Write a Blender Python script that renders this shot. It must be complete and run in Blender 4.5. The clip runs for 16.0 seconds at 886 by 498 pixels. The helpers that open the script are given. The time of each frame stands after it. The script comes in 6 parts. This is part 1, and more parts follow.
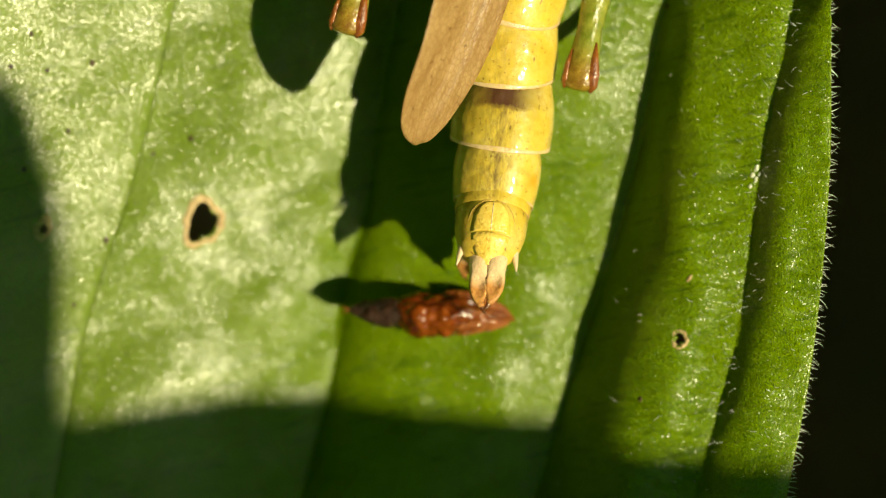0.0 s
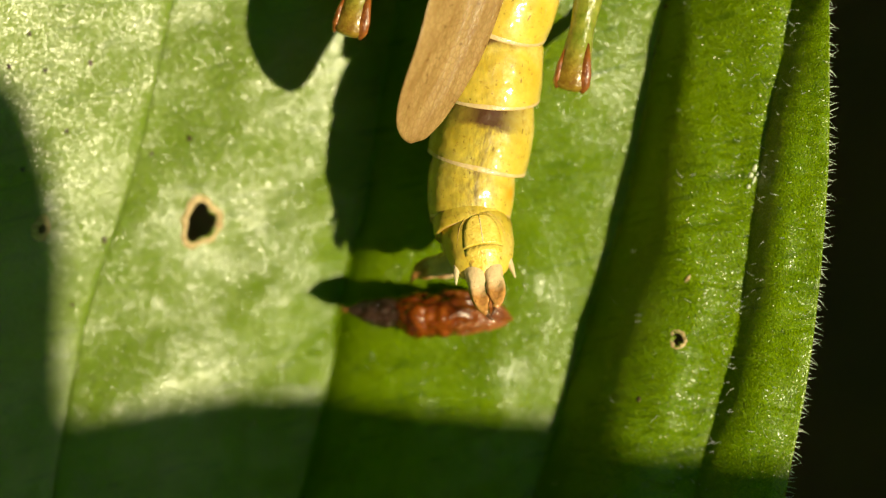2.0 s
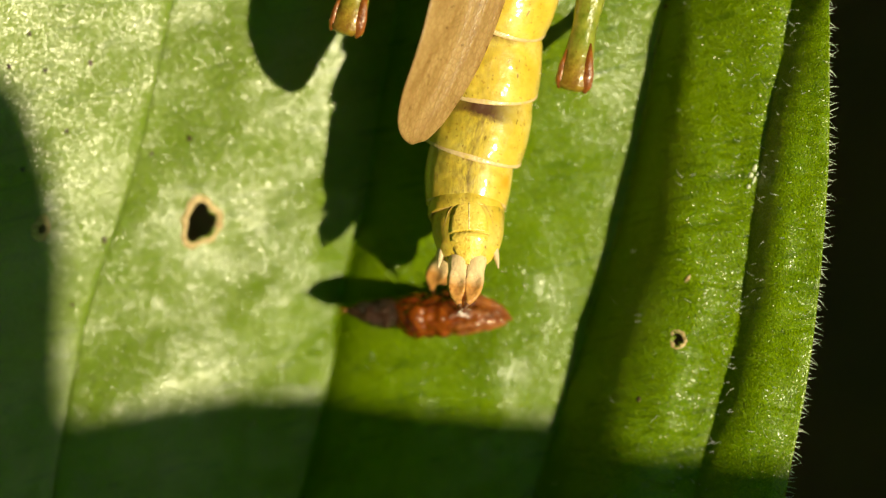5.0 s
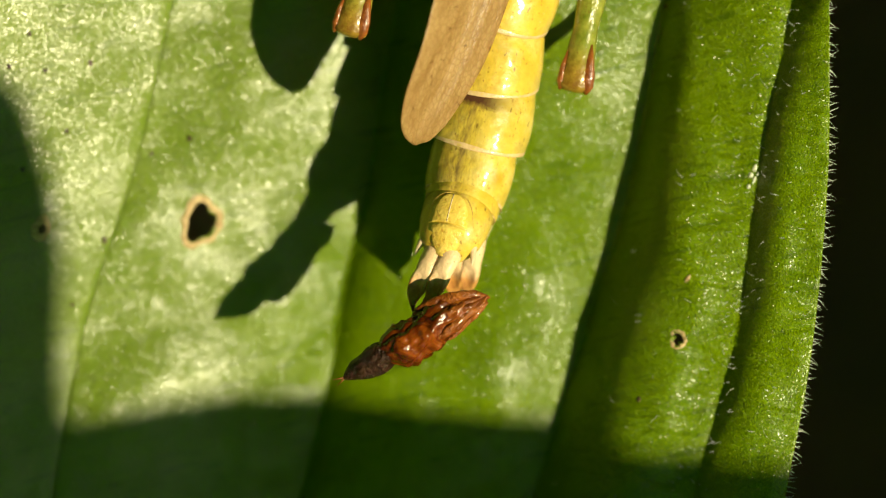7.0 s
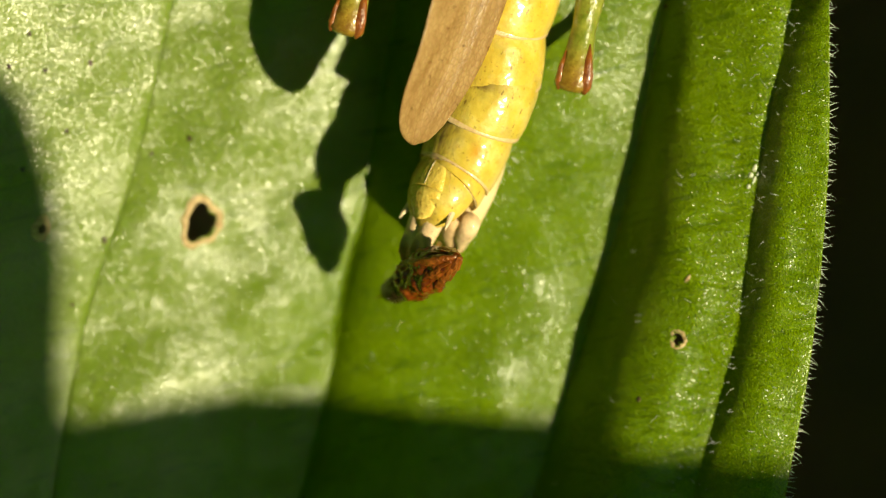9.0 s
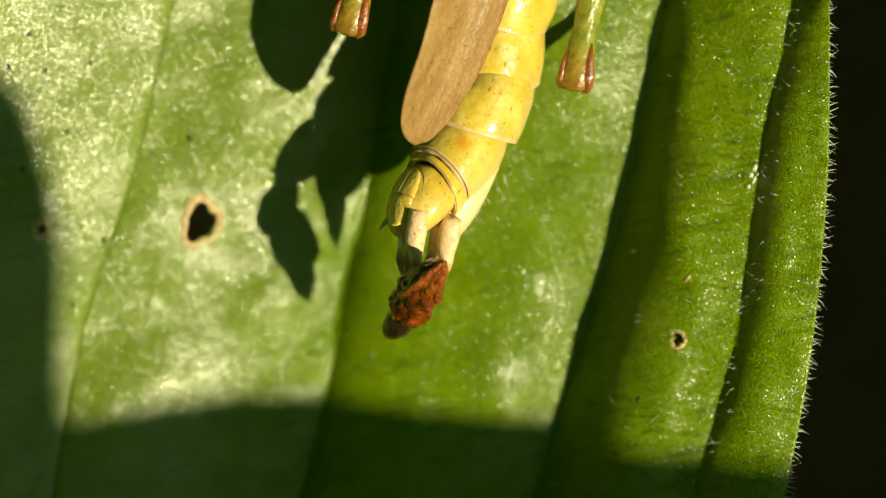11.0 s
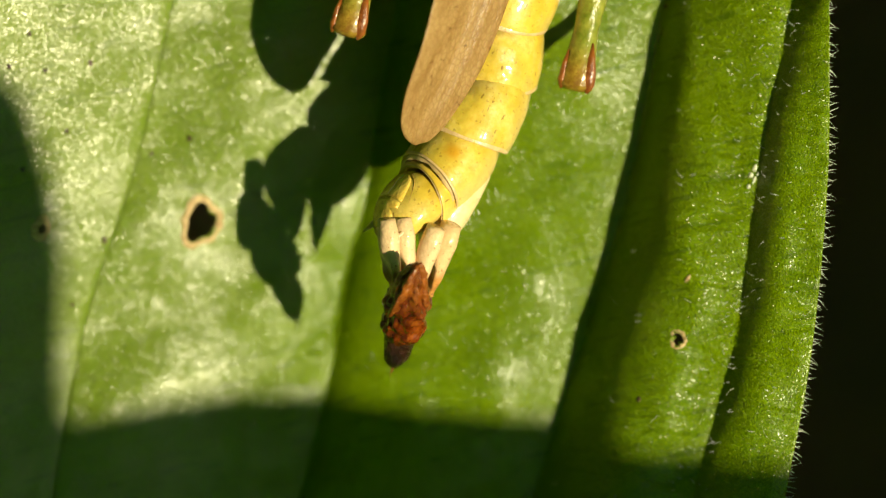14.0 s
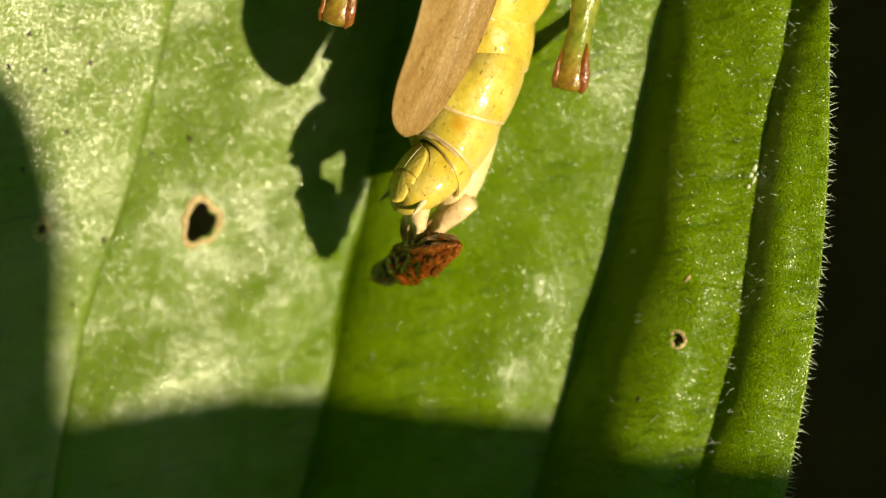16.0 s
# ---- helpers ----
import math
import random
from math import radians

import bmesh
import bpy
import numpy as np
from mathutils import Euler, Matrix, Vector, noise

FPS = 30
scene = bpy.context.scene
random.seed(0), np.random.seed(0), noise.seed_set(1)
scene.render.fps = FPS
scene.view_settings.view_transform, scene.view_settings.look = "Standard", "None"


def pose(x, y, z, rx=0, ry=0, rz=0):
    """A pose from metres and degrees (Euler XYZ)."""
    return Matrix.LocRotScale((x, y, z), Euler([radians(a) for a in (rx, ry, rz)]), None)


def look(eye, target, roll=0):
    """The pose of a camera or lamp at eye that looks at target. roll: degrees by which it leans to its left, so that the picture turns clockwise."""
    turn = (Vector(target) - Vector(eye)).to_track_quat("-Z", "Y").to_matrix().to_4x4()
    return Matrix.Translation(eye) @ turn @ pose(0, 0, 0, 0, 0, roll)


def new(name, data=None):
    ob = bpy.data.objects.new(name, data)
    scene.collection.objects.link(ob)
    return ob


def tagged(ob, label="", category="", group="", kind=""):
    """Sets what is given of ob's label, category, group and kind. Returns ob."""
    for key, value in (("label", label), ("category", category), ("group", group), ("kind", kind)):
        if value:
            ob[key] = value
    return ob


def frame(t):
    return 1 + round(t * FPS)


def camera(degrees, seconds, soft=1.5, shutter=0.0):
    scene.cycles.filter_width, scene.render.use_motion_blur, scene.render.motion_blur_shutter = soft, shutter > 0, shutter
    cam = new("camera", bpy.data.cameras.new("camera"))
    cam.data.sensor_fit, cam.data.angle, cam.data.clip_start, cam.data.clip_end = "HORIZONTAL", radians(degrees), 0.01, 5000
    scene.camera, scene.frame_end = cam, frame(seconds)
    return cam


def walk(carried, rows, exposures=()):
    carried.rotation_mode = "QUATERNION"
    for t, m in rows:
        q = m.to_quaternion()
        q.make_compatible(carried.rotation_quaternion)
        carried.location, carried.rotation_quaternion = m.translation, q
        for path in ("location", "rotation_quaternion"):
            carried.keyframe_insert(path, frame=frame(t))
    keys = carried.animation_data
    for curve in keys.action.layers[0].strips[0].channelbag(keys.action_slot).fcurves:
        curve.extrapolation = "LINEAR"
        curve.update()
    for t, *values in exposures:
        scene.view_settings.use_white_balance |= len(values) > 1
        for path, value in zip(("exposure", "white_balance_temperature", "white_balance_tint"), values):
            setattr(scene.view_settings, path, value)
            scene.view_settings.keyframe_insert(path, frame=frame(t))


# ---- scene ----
cam = camera(9.53, 16.0, 1.2)
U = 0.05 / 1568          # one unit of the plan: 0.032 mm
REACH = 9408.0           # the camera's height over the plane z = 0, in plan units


def P(x, y, z=0.0):
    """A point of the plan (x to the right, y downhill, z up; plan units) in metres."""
    k = 1 - z / REACH
    return Vector(((x - 784) * U * k, (441 - y) * U * k, z * U))


def eye(dx, dy):
    return pose(dx * U, -dy * U, REACH * U)


# a tripod shot with a short nudge in the first second
walk(cam, [(0.0, eye(-3, 0)), (0.3, eye(-4.5, 1)), (0.5, eye(-6, 1.5)), (0.75, eye(-2.5, 0.5)), (1.0, eye(0, 0)), (1.3, eye(0, 0)), (16.0, eye(0, 0))],
     exposures=[(0.0, 0.20, 7800, 11), (16.0, 0.20, 7800, 11)])
cam.data.dof.use_dof = True
cam.data.dof.focus_distance = (REACH - 60) * U
cam.data.dof.aperture_fstop = 20.0

# ---- light ----
SUN_EL, SUN_AZ = radians(50), math.atan2(0.913, -0.407)
sun_dir = Vector((math.sin(SUN_AZ) * math.cos(SUN_EL), math.cos(SUN_AZ) * math.cos(SUN_EL), math.sin(SUN_EL)))
sun = new("sun", bpy.data.lights.new("sun", "SUN"))
sun.data.energy, sun.data.angle, sun.data.color = 5.4, radians(0.53), (1.0, 0.955, 0.69)
sun.matrix_world = look(sun_dir, (0, 0, 0))
world = bpy.data.worlds.new("world")
scene.world = world
world.use_nodes = True
sky = world.node_tree.nodes.new("ShaderNodeTexSky")
sky.sky_type, sky.sun_disc, sky.sun_elevation, sky.sun_rotation = "NISHITA", False, SUN_EL, SUN_AZ
world.node_tree.links.new(sky.outputs[0], world.node_tree.nodes["Background"].inputs[0])
world.node_tree.nodes["Background"].inputs[1].default_value = 0.030


# ---- materials ----
class Nodes:
    """A short way to write a node material."""

    def __init__(self, name):
        self.mat = bpy.data.materials.new(name)
        self.mat.use_nodes = True
        self.tree = self.mat.node_tree
        self.bsdf = self.tree.nodes["Principled BSDF"]
        self.coords = self.tree.nodes.new("ShaderNodeTexCoord").outputs["Object"]

    def node(self, kind, **values):
        n = self.tree.nodes.new(kind)
        for key, v in values.items():
            self.put(n.inputs[key.replace("_", " ")], v)
        return n

    def put(self, socket, v):
        if isinstance(v, bpy.types.NodeSocket):
            self.tree.links.new(v, socket)
        else:
            socket.default_value = v

    def scaled(self, sx, sy, sz, turn=0.0):
        """Coordinates turned about z, then stretched."""
        v = self.coords
        for rotation, scale in (((0, 0, turn), (1, 1, 1)), ((0, 0, 0), (sx, sy, sz))):
            n = self.tree.nodes.new("ShaderNodeMapping")
            self.put(n.inputs[0], v)
            n.inputs["Rotation"].default_value, n.inputs["Scale"].default_value = rotation, scale
            v = n.outputs[0]
        return v

    def noise(self, scale, detail=3.0, rough=0.55, vector=None, distortion=0.0):
        n = self.node("ShaderNodeTexNoise", Scale=scale, Detail=detail, Roughness=rough, Distortion=distortion)
        self.put(n.inputs["Vector"], vector or self.coords)
        return n.outputs["Fac"]

    def cells(self, scale, vector=None, feature="F1"):
        n = self.tree.nodes.new("ShaderNodeTexVoronoi")
        n.feature = feature
        n.inputs["Scale"].default_value = scale
        self.put(n.inputs["Vector"], vector or self.coords)
        return n.outputs["Distance"]

    def facets(self, scale, amount, under):
        """A normal that tips by chance from cell to cell, like a skin of small flat facets."""
        v = self.tree.nodes.new("ShaderNodeTexVoronoi")
        v.inputs["Scale"].default_value = scale
        self.put(v.inputs["Vector"], self.coords)
        def step(op, a, b, c=None):
            n = self.tree.nodes.new("ShaderNodeVectorMath")
            n.operation = op
            for k, q in enumerate((a, b, c)):
                if q is not None:
                    self.put(n.inputs[k], (q,) * 3 if isinstance(q, float) else q)
            return n.outputs[0]
        # most cells lie nearly flat, a few stand far out
        side = step("MULTIPLY_ADD", v.outputs["Color"], 2.0, -1.0)
        far = step("MULTIPLY", step("MULTIPLY", side, side), side)
        tip = step("MULTIPLY_ADD", far, 0.55 * amount, step("MULTIPLY", side, 0.45 * amount))
        add = self.tree.nodes.new("ShaderNodeVectorMath")
        self.put(add.inputs[0], under)
        self.put(add.inputs[1], tip)
        norm = self.tree.nodes.new("ShaderNodeVectorMath")
        norm.operation = "NORMALIZE"
        self.put(norm.inputs[0], add.outputs[0])
        return norm.outputs[0]

    def glints(self, scale, amount, share, under):
        """A normal that stands far out in a share of small cells, chosen by chance."""
        v = self.tree.nodes.new("ShaderNodeTexVoronoi")
        v.inputs["Scale"].default_value = scale
        self.put(v.inputs["Vector"], self.coords)
        split = self.tree.nodes.new("ShaderNodeSeparateColor")
        self.put(split.inputs[0], v.outputs["Color"])
        on = self.math("GREATER_THAN", split.outputs[2], 1.0 - share)
        tip = self.tree.nodes.new("ShaderNodeCombineXYZ")
        for k in (0, 1):
            self.put(tip.inputs[k], self.math("MULTIPLY", self.math("MULTIPLY", self.math("SUBTRACT", split.outputs[k], 0.5), 2.0 * amount), on))
        add = self.tree.nodes.new("ShaderNodeVectorMath")
        self.put(add.inputs[0], under)
        self.put(add.inputs[1], tip.outputs[0])
        norm = self.tree.nodes.new("ShaderNodeVectorMath")
        norm.operation = "NORMALIZE"
        self.put(norm.inputs[0], add.outputs[0])
        return norm.outputs[0]

    def ramp(self, fac, *stops):
        n = self.tree.nodes.new("ShaderNodeValToRGB")
        self.put(n.inputs[0], fac)
        while len(n.color_ramp.elements) < len(stops):
            n.color_ramp.elements.new(0.5)
        for e, (at, c) in zip(n.color_ramp.elements, stops):
            e.position, e.color = at, (*c, 1) if len(c) == 3 else c
        return n.outputs[0]

    def grey(self, fac, a, b):
        return self.ramp(fac, (a, (0, 0, 0)), (b, (1, 1, 1)))

    def mix(self, fac, a, b, blend="MIX"):
        n = self.tree.nodes.new("ShaderNodeMix")
        n.data_type, n.blend_type = "RGBA", blend
        for i, v in ((0, fac), (6, a), (7, b)):
            self.put(n.inputs[i], (*v, 1) if isinstance(v, tuple) and len(v) == 3 else v)
        return n.outputs[2]

    def math(self, op, a, b=0.0, clamp=False):
        n = self.tree.nodes.new("ShaderNodeMath")
        n.operation, n.use_clamp = op, clamp
        self.put(n.inputs[0], a)
        self.put(n.inputs[1], b)
        return n.outputs[0]

    def axes(self):
        n = self.tree.nodes.new("ShaderNodeSeparateXYZ")
        self.put(n.inputs[0], self.coords)
        return n.outputs

    def bump(self, height, strength, distance, under=None):
        n = self.node("ShaderNodeBump", Height=height, Strength=strength, Distance=distance)
        if under:
            self.put(n.inputs["Normal"], under)
        return n.outputs[0]

    def thin(self, colour, share):
        """Lets a share of the light through."""
        through_it = self.tree.nodes.new("ShaderNodeBsdfTranslucent")
        through_it.inputs["Color"].default_value = (*colour, 1)
        both = self.tree.nodes.new("ShaderNodeMixShader")
        both.inputs[0].default_value = share
        self.put(both.inputs[1], self.bsdf.outputs[0])
        self.put(both.inputs[2], through_it.outputs[0])
        self.put(self.tree.nodes["Material Output"].inputs[0], both.outputs[0])
        return self.mat

    def set(self, **values):
        for key, v in values.items():
            self.put(self.bsdf.inputs[key.replace("_", " ")], (*v, 1) if isinstance(v, tuple) and len(v) == 3 else v)
        return self.mat


def leaf_material():
    """Green leaf: soft matt tissue under a waxy skin of tiny domed cells that glint one by one; a pale sheen, partly
    put into the colour, on the outer blade.
    """
    m = Nodes("leaf_green")
    x, y, z = m.axes()
    big = m.noise(230, 3)
    mid = m.noise(1300, 4, 0.6)
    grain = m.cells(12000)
    c = m.ramp(big, (0.3, (0.108, 0.200, 0.001)), (0.7, (0.185, 0.300, 0.002)))
    c = m.mix(m.math("MULTIPLY", m.grey(mid, 0.38, 0.68), 0.5), c, (0.19, 0.295, 0.003))
    c = m.mix(m.math("MULTIPLY", m.grey(grain, 0.12, 0.5), 0.48), c, (0.055, 0.120, 0.002))
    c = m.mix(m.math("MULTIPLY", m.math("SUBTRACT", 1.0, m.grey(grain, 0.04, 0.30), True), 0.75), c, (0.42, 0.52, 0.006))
    # fine creases across the ribs, their shade put into the green as dark lines
    across = m.noise(1.0, 4, 0.6, m.scaled(560, 3600, 1500, radians(-12)))
    crease = m.grey(m.noise(1.0, 2, 0.5, m.scaled(330, 2500, 300, radians(-14))), 0.60, 0.70)
    c = m.mix(m.math("MULTIPLY", crease, 0.6), c, (0.045, 0.10, 0.002))
    # greyish sheen on the blade beyond the first vein, put into colour and coat
    sheen = m.grey(m.math("ADD", m.math("ADD", m.math("MULTIPLY", x, -70.0), m.math("MULTIPLY", y, 19.0)), m.math("MULTIPLY", m.noise(160, 3), 0.25)), 0.55, 1.75)
    c = m.mix(m.math("MULTIPLY", sheen, 0.30), c, (0.21, 0.28, 0.07))
    soft = m.bump(across, 0.35, 0.0001)
    soft = m.bump(m.noise(800, 3, 0.6), 0.30, 0.00016, soft)
    domes = m.bump(m.math("SUBTRACT", 1.0, grain), 1.0, 0.00008, soft)
    skin = m.bump(m.noise(330, 2), 0.12, 0.0004)
    skin = m.facets(27000, 0.34, skin)
    skin = m.glints(12500, 0.55, 0.30, skin)
    patch = m.math("MULTIPLY", m.grey(m.noise(190, 3, 0.6), 0.40, 0.62), m.grey(m.noise(900, 3, 0.6), 0.20, 0.66))
    # three waxy patches beside the middle vein
    for px, py, pz, reach in ((1060, 150, -210, 130), (930, 520, -240, 90), (880, 660, -260, 90)):
        d = m.tree.nodes.new("ShaderNodeVectorMath")
        d.operation = "DISTANCE"
        m.put(d.inputs[0], m.coords)
        d.inputs[1].default_value = P(px, py, pz)
        near = m.math("SUBTRACT", 1.0, m.math("MULTIPLY", d.outputs["Value"], 1 / (reach * U)), True)
        patch = m.math("ADD", patch, m.math("MULTIPLY", near, m.math("ADD", m.math("MULTIPLY", m.noise(700, 3, 0.6), 2.4), -0.2)), True)
    wax = m.math("ADD", m.math("MULTIPLY", patch, 0.70), m.math("ADD", m.math("MULTIPLY", sheen, 0.38), 0.26), True)
    # the hollow beside the second vein is dull
    over = m.math("ADD", m.math("MULTIPLY", x, 1 / (500 * U)), m.math("ADD", m.math("MULTIPLY", y, -0.195 / (500 * U)), 0.33))
    dull = m.math("MULTIPLY", m.grey(over, 0.0, 0.04), m.math("SUBTRACT", 1.0, m.grey(m.math("ADD", over, m.math("MULTIPLY", m.noise(250, 3), 0.3)), 0.55, 0.95)))
    wax = m.math("MULTIPLY", wax, m.math("SUBTRACT", 1.0, m.math("MULTIPLY", m.math("MULTIPLY", dull, m.math("SUBTRACT", 1.0, patch)), 0.6)))
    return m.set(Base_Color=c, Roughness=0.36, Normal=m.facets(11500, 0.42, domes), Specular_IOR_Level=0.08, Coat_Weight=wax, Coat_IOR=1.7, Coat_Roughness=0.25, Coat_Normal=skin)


def thin_leaf_material():
    """The unseen leaves around: matt green, with sunlight shining through that tints the shade."""
    m = Nodes("thin_leaf_green")
    c = m.ramp(m.noise(60, 4, 0.6), (0.3, (0.05, 0.12, 0.004)), (0.7, (0.10, 0.20, 0.008)))
    m.set(Base_Color=c, Roughness=0.5, Normal=m.bump(m.noise(900, 3), 0.4, 0.0003), Specular_IOR_Level=0.2)
    return m.thin((0.25, 0.62, 0.03), 0.65)


def tergite_material(name, mottle, band, dark, tone, spot=None):
    """Glossy yellow cuticle: grey-brown mottle along the back, a dark wet band where the plate slides out from under the one before."""
    m = Nodes(name)
    x, y, z = m.axes()
    blotch = m.noise(900, 4, 0.65)
    c = m.ramp(m.noise(420, 4, 0.6), (0.30, (0.56, 0.38, 0.04)), (0.5, (0.70, 0.52, 0.085)), (0.68, (0.78, 0.65, 0.22)))
    c = m.mix(m.math("MULTIPLY", m.grey(blotch, 0.52, 0.68), 0.55), c, (0.56, 0.31, 0.02))
    c = m.mix(m.math("MULTIPLY", m.grey(m.noise(620, 4, 0.7), 0.48, 0.66), 0.5), c, (0.42, 0.34, 0.075))
    # the belly is paler
    c = m.mix(m.math("MULTIPLY", z, -420.0, True), c, (0.80, 0.62, 0.26))
    # olive-grey mottle beside the midline
    off = m.math("ABSOLUTE", m.math("ADD", x, 0.0002))
    along = m.math("SUBTRACT", 1.0, m.math("MULTIPLY", off, 1000 / 1.5), True)
    streak = m.grey(m.noise(1.0, 4, 0.6, m.scaled(5200, 1500, 5000)), 0.40, 0.66)
    c = m.mix(m.math("MULTIPLY", m.math("MULTIPLY", along, streak), mottle), c, (0.17, 0.115, 0.035))
    line = m.math("MULTIPLY", m.math("SUBTRACT", 1.0, m.math("MULTIPLY", m.math("ADD", m.math("ABSOLUTE", x), m.math("MULTIPLY", m.noise(2500, 3), 0.0002)), 2800.0), True), 0.7 * mottle)
    c = m.mix(line, c, (0.16, 0.10, 0.05))
    # short dark dashes that run along the body
    dash = m.grey(m.noise(1.0, 2, 0.5, m.scaled(3800, 1400, 3800)), 0.69, 0.72)
    c = m.mix(m.math("MULTIPLY", dash, 0.65), c, (0.14, 0.075, 0.015))
    dots = m.grey(m.noise(4200, 2), 0.64, 0.69)
    c = m.mix(m.math("MULTIPLY", dots, 0.45), c, (0.24, 0.12, 0.02))
    c = m.mix(1.0, c, tone, "MULTIPLY")
    if spot:
        # an orange-brown oval on the flank
        d = m.tree.nodes.new("ShaderNodeVectorMath")
        d.operation = "DISTANCE"
        m.put(d.inputs[0], m.coords)
        d.inputs[1].default_value = spot
        c = m.mix(m.math("MULTIPLY", m.math("SUBTRACT", 1.9, m.math("MULTIPLY", m.math("ADD", d.outputs["Value"], m.math("MULTIPLY", blotch, 0.0006)), 1900.0), True), 0.8), c, (0.56, 0.27, 0.02))
    # front band
    front = m.math("MULTIPLY", m.math("SUBTRACT", m.math("ADD", y, m.math("MULTIPLY", blotch, 0.0011)), band + 0.0006), 2600.0, True)
    side = m.math("SUBTRACT", 1.25, m.math("MULTIPLY", off, 480.0), True)
    c = m.mix(m.math("MULTIPLY", m.math("MULTIPLY", front, side), dark), c, (0.075, 0.026, 0.016))
    n = m.bump(m.noise(2600, 4, 0.65), 0.30, 0.0001)
    n = m.bump(m.noise(520, 2), 0.65, 0.0004, n)
    return m.set(Base_Color=c, Roughness=m.math("ADD", m.math("MULTIPLY", blotch, 0.3), 0.26), Normal=n, Specular_IOR_Level=0.25, Coat_Weight=0.5, Coat_Roughness=0.13, Coat_Normal=m.bump(m.noise(700, 2), 0.5, 0.0003))


def plain_material(name, low, high, scale, rough, relief=0.6, depth=0.00012, spots=None, coat=0.0, spec=0.5, stretch=None):
    m = Nodes(name)
    vec = m.scaled(*stretch) if stretch else None
    a = m.noise(scale if not stretch else 1.0, 4, 0.6, vec)
    c = m.ramp(a, (0.32, low), (0.68, high))
    if spots:
        c = m.mix(m.math("MULTIPLY", m.grey(m.noise(scale * 2.7, 3), 0.58, 0.68), 0.8), c, spots)
    n = m.bump(a, relief, depth)
    n = m.bump(m.noise(scale * 4, 2), relief, depth * 0.4, n)
    return m.set(Base_Color=c, Roughness=m.math("ADD", m.math("MULTIPLY", a, 0.2), rough), Normal=n, Coat_Weight=coat, Coat_Roughness=0.08, Specular_IOR_Level=spec)


def knee_material():
    m = Nodes("leg_green_red")
    x, y, z = m.axes()
    grain = m.noise(1800, 3)
    c = m.ramp(grain, (0.3, (0.12, 0.16, 0.015)), (0.7, (0.28, 0.29, 0.05)))
    red = m.math("MULTIPLY", m.math("ADD", y, -0.0026), -600.0, True)
    c = m.mix(m.math("MULTIPLY", red, 0.8), c, m.ramp(grain, (0.35, (0.19, 0.07, 0.012)), (0.65, (0.34, 0.19, 0.03))))
    c = m.mix(m.math("MULTIPLY", m.grey(m.noise(5200, 2), 0.62, 0.7), 0.5), c, (0.16, 0.06, 0.01))
    n = m.bump(m.noise(1500, 4), 0.7, 0.00015)
    return m.set(Base_Color=c, Roughness=0.25, Normal=n, Coat_Weight=0.5, Coat_Roughness=0.1)


def wing_material():
    """Thin leathery wing: a fine net of veins, dark flecks; some light shines through it."""
    m = Nodes("tan_wing")
    fibre = m.noise(1.0, 4, 0.65, m.scaled(7000, 800, 900, radians(22)))
    net = m.cells(1.0, m.scaled(5200, 2300, 1500, radians(22)), "DISTANCE_TO_EDGE")
    c = m.ramp(fibre, (0.3, (0.30, 0.165, 0.055)), (0.7, (0.48, 0.30, 0.125)))
    c = m.mix(m.math("MULTIPLY", m.grey(m.noise(1.0, 3, 0.5, m.scaled(1500, 260, 900, radians(22))), 0.4, 0.65), 0.5), c, (0.58, 0.39, 0.18))
    c = m.mix(m.math("MULTIPLY", m.math("SUBTRACT", 1.0, m.math("MULTIPLY", net, 6.0), True), 0.42), c, (0.20, 0.10, 0.03))
    c = m.mix(m.math("MULTIPLY", m.grey(m.noise(2300, 2), 0.66, 0.72), 0.7), c, (0.11, 0.05, 0.015))
    n = m.bump(net, 0.35, 0.00006)
    n = m.bump(fibre, 0.4, 0.00005, n)
    m.set(Base_Color=c, Roughness=0.40, Normal=n, Specular_IOR_Level=0.45)
    return m.thin((0.62, 0.40, 0.16), 0.30)


def prong_material(name, pale):
    """Horn: pale at the root, orange-brown and glossy towards the scooped end."""
    m = Nodes(name)
    x, y, z = m.axes()
    a = m.noise(1100, 4, 0.6)
    c = m.ramp(a, (0.3, tuple(0.8 * v for v in pale)), (0.7, pale))
    brown = m.math("MULTIPLY", m.math("SUBTRACT", m.math("SUBTRACT", 0.0, y), m.math("ADD", m.math("MULTIPLY", a, 0.0007), 0.0011)), 1500.0, True)
    c = m.mix(m.math("MULTIPLY", brown, 0.85), c, m.ramp(m.noise(2400, 3), (0.3, (0.33, 0.10, 0.012)), (0.7, (0.58, 0.25, 0.05))))
    c = m.mix(m.math("MULTIPLY", m.grey(m.noise(3600, 2), 0.64, 0.7), 0.6), c, (0.30, 0.09, 0.02))
    n = m.bump(m.noise(3000, 3), 0.8, 0.0001)
    return m.set(Base_Color=c, Roughness=m.math("ADD", m.math("MULTIPLY", a, 0.25), 0.14), Normal=n, Specular_IOR_Level=0.3, Coat_Weight=0.3, Coat_Roughness=0.08)


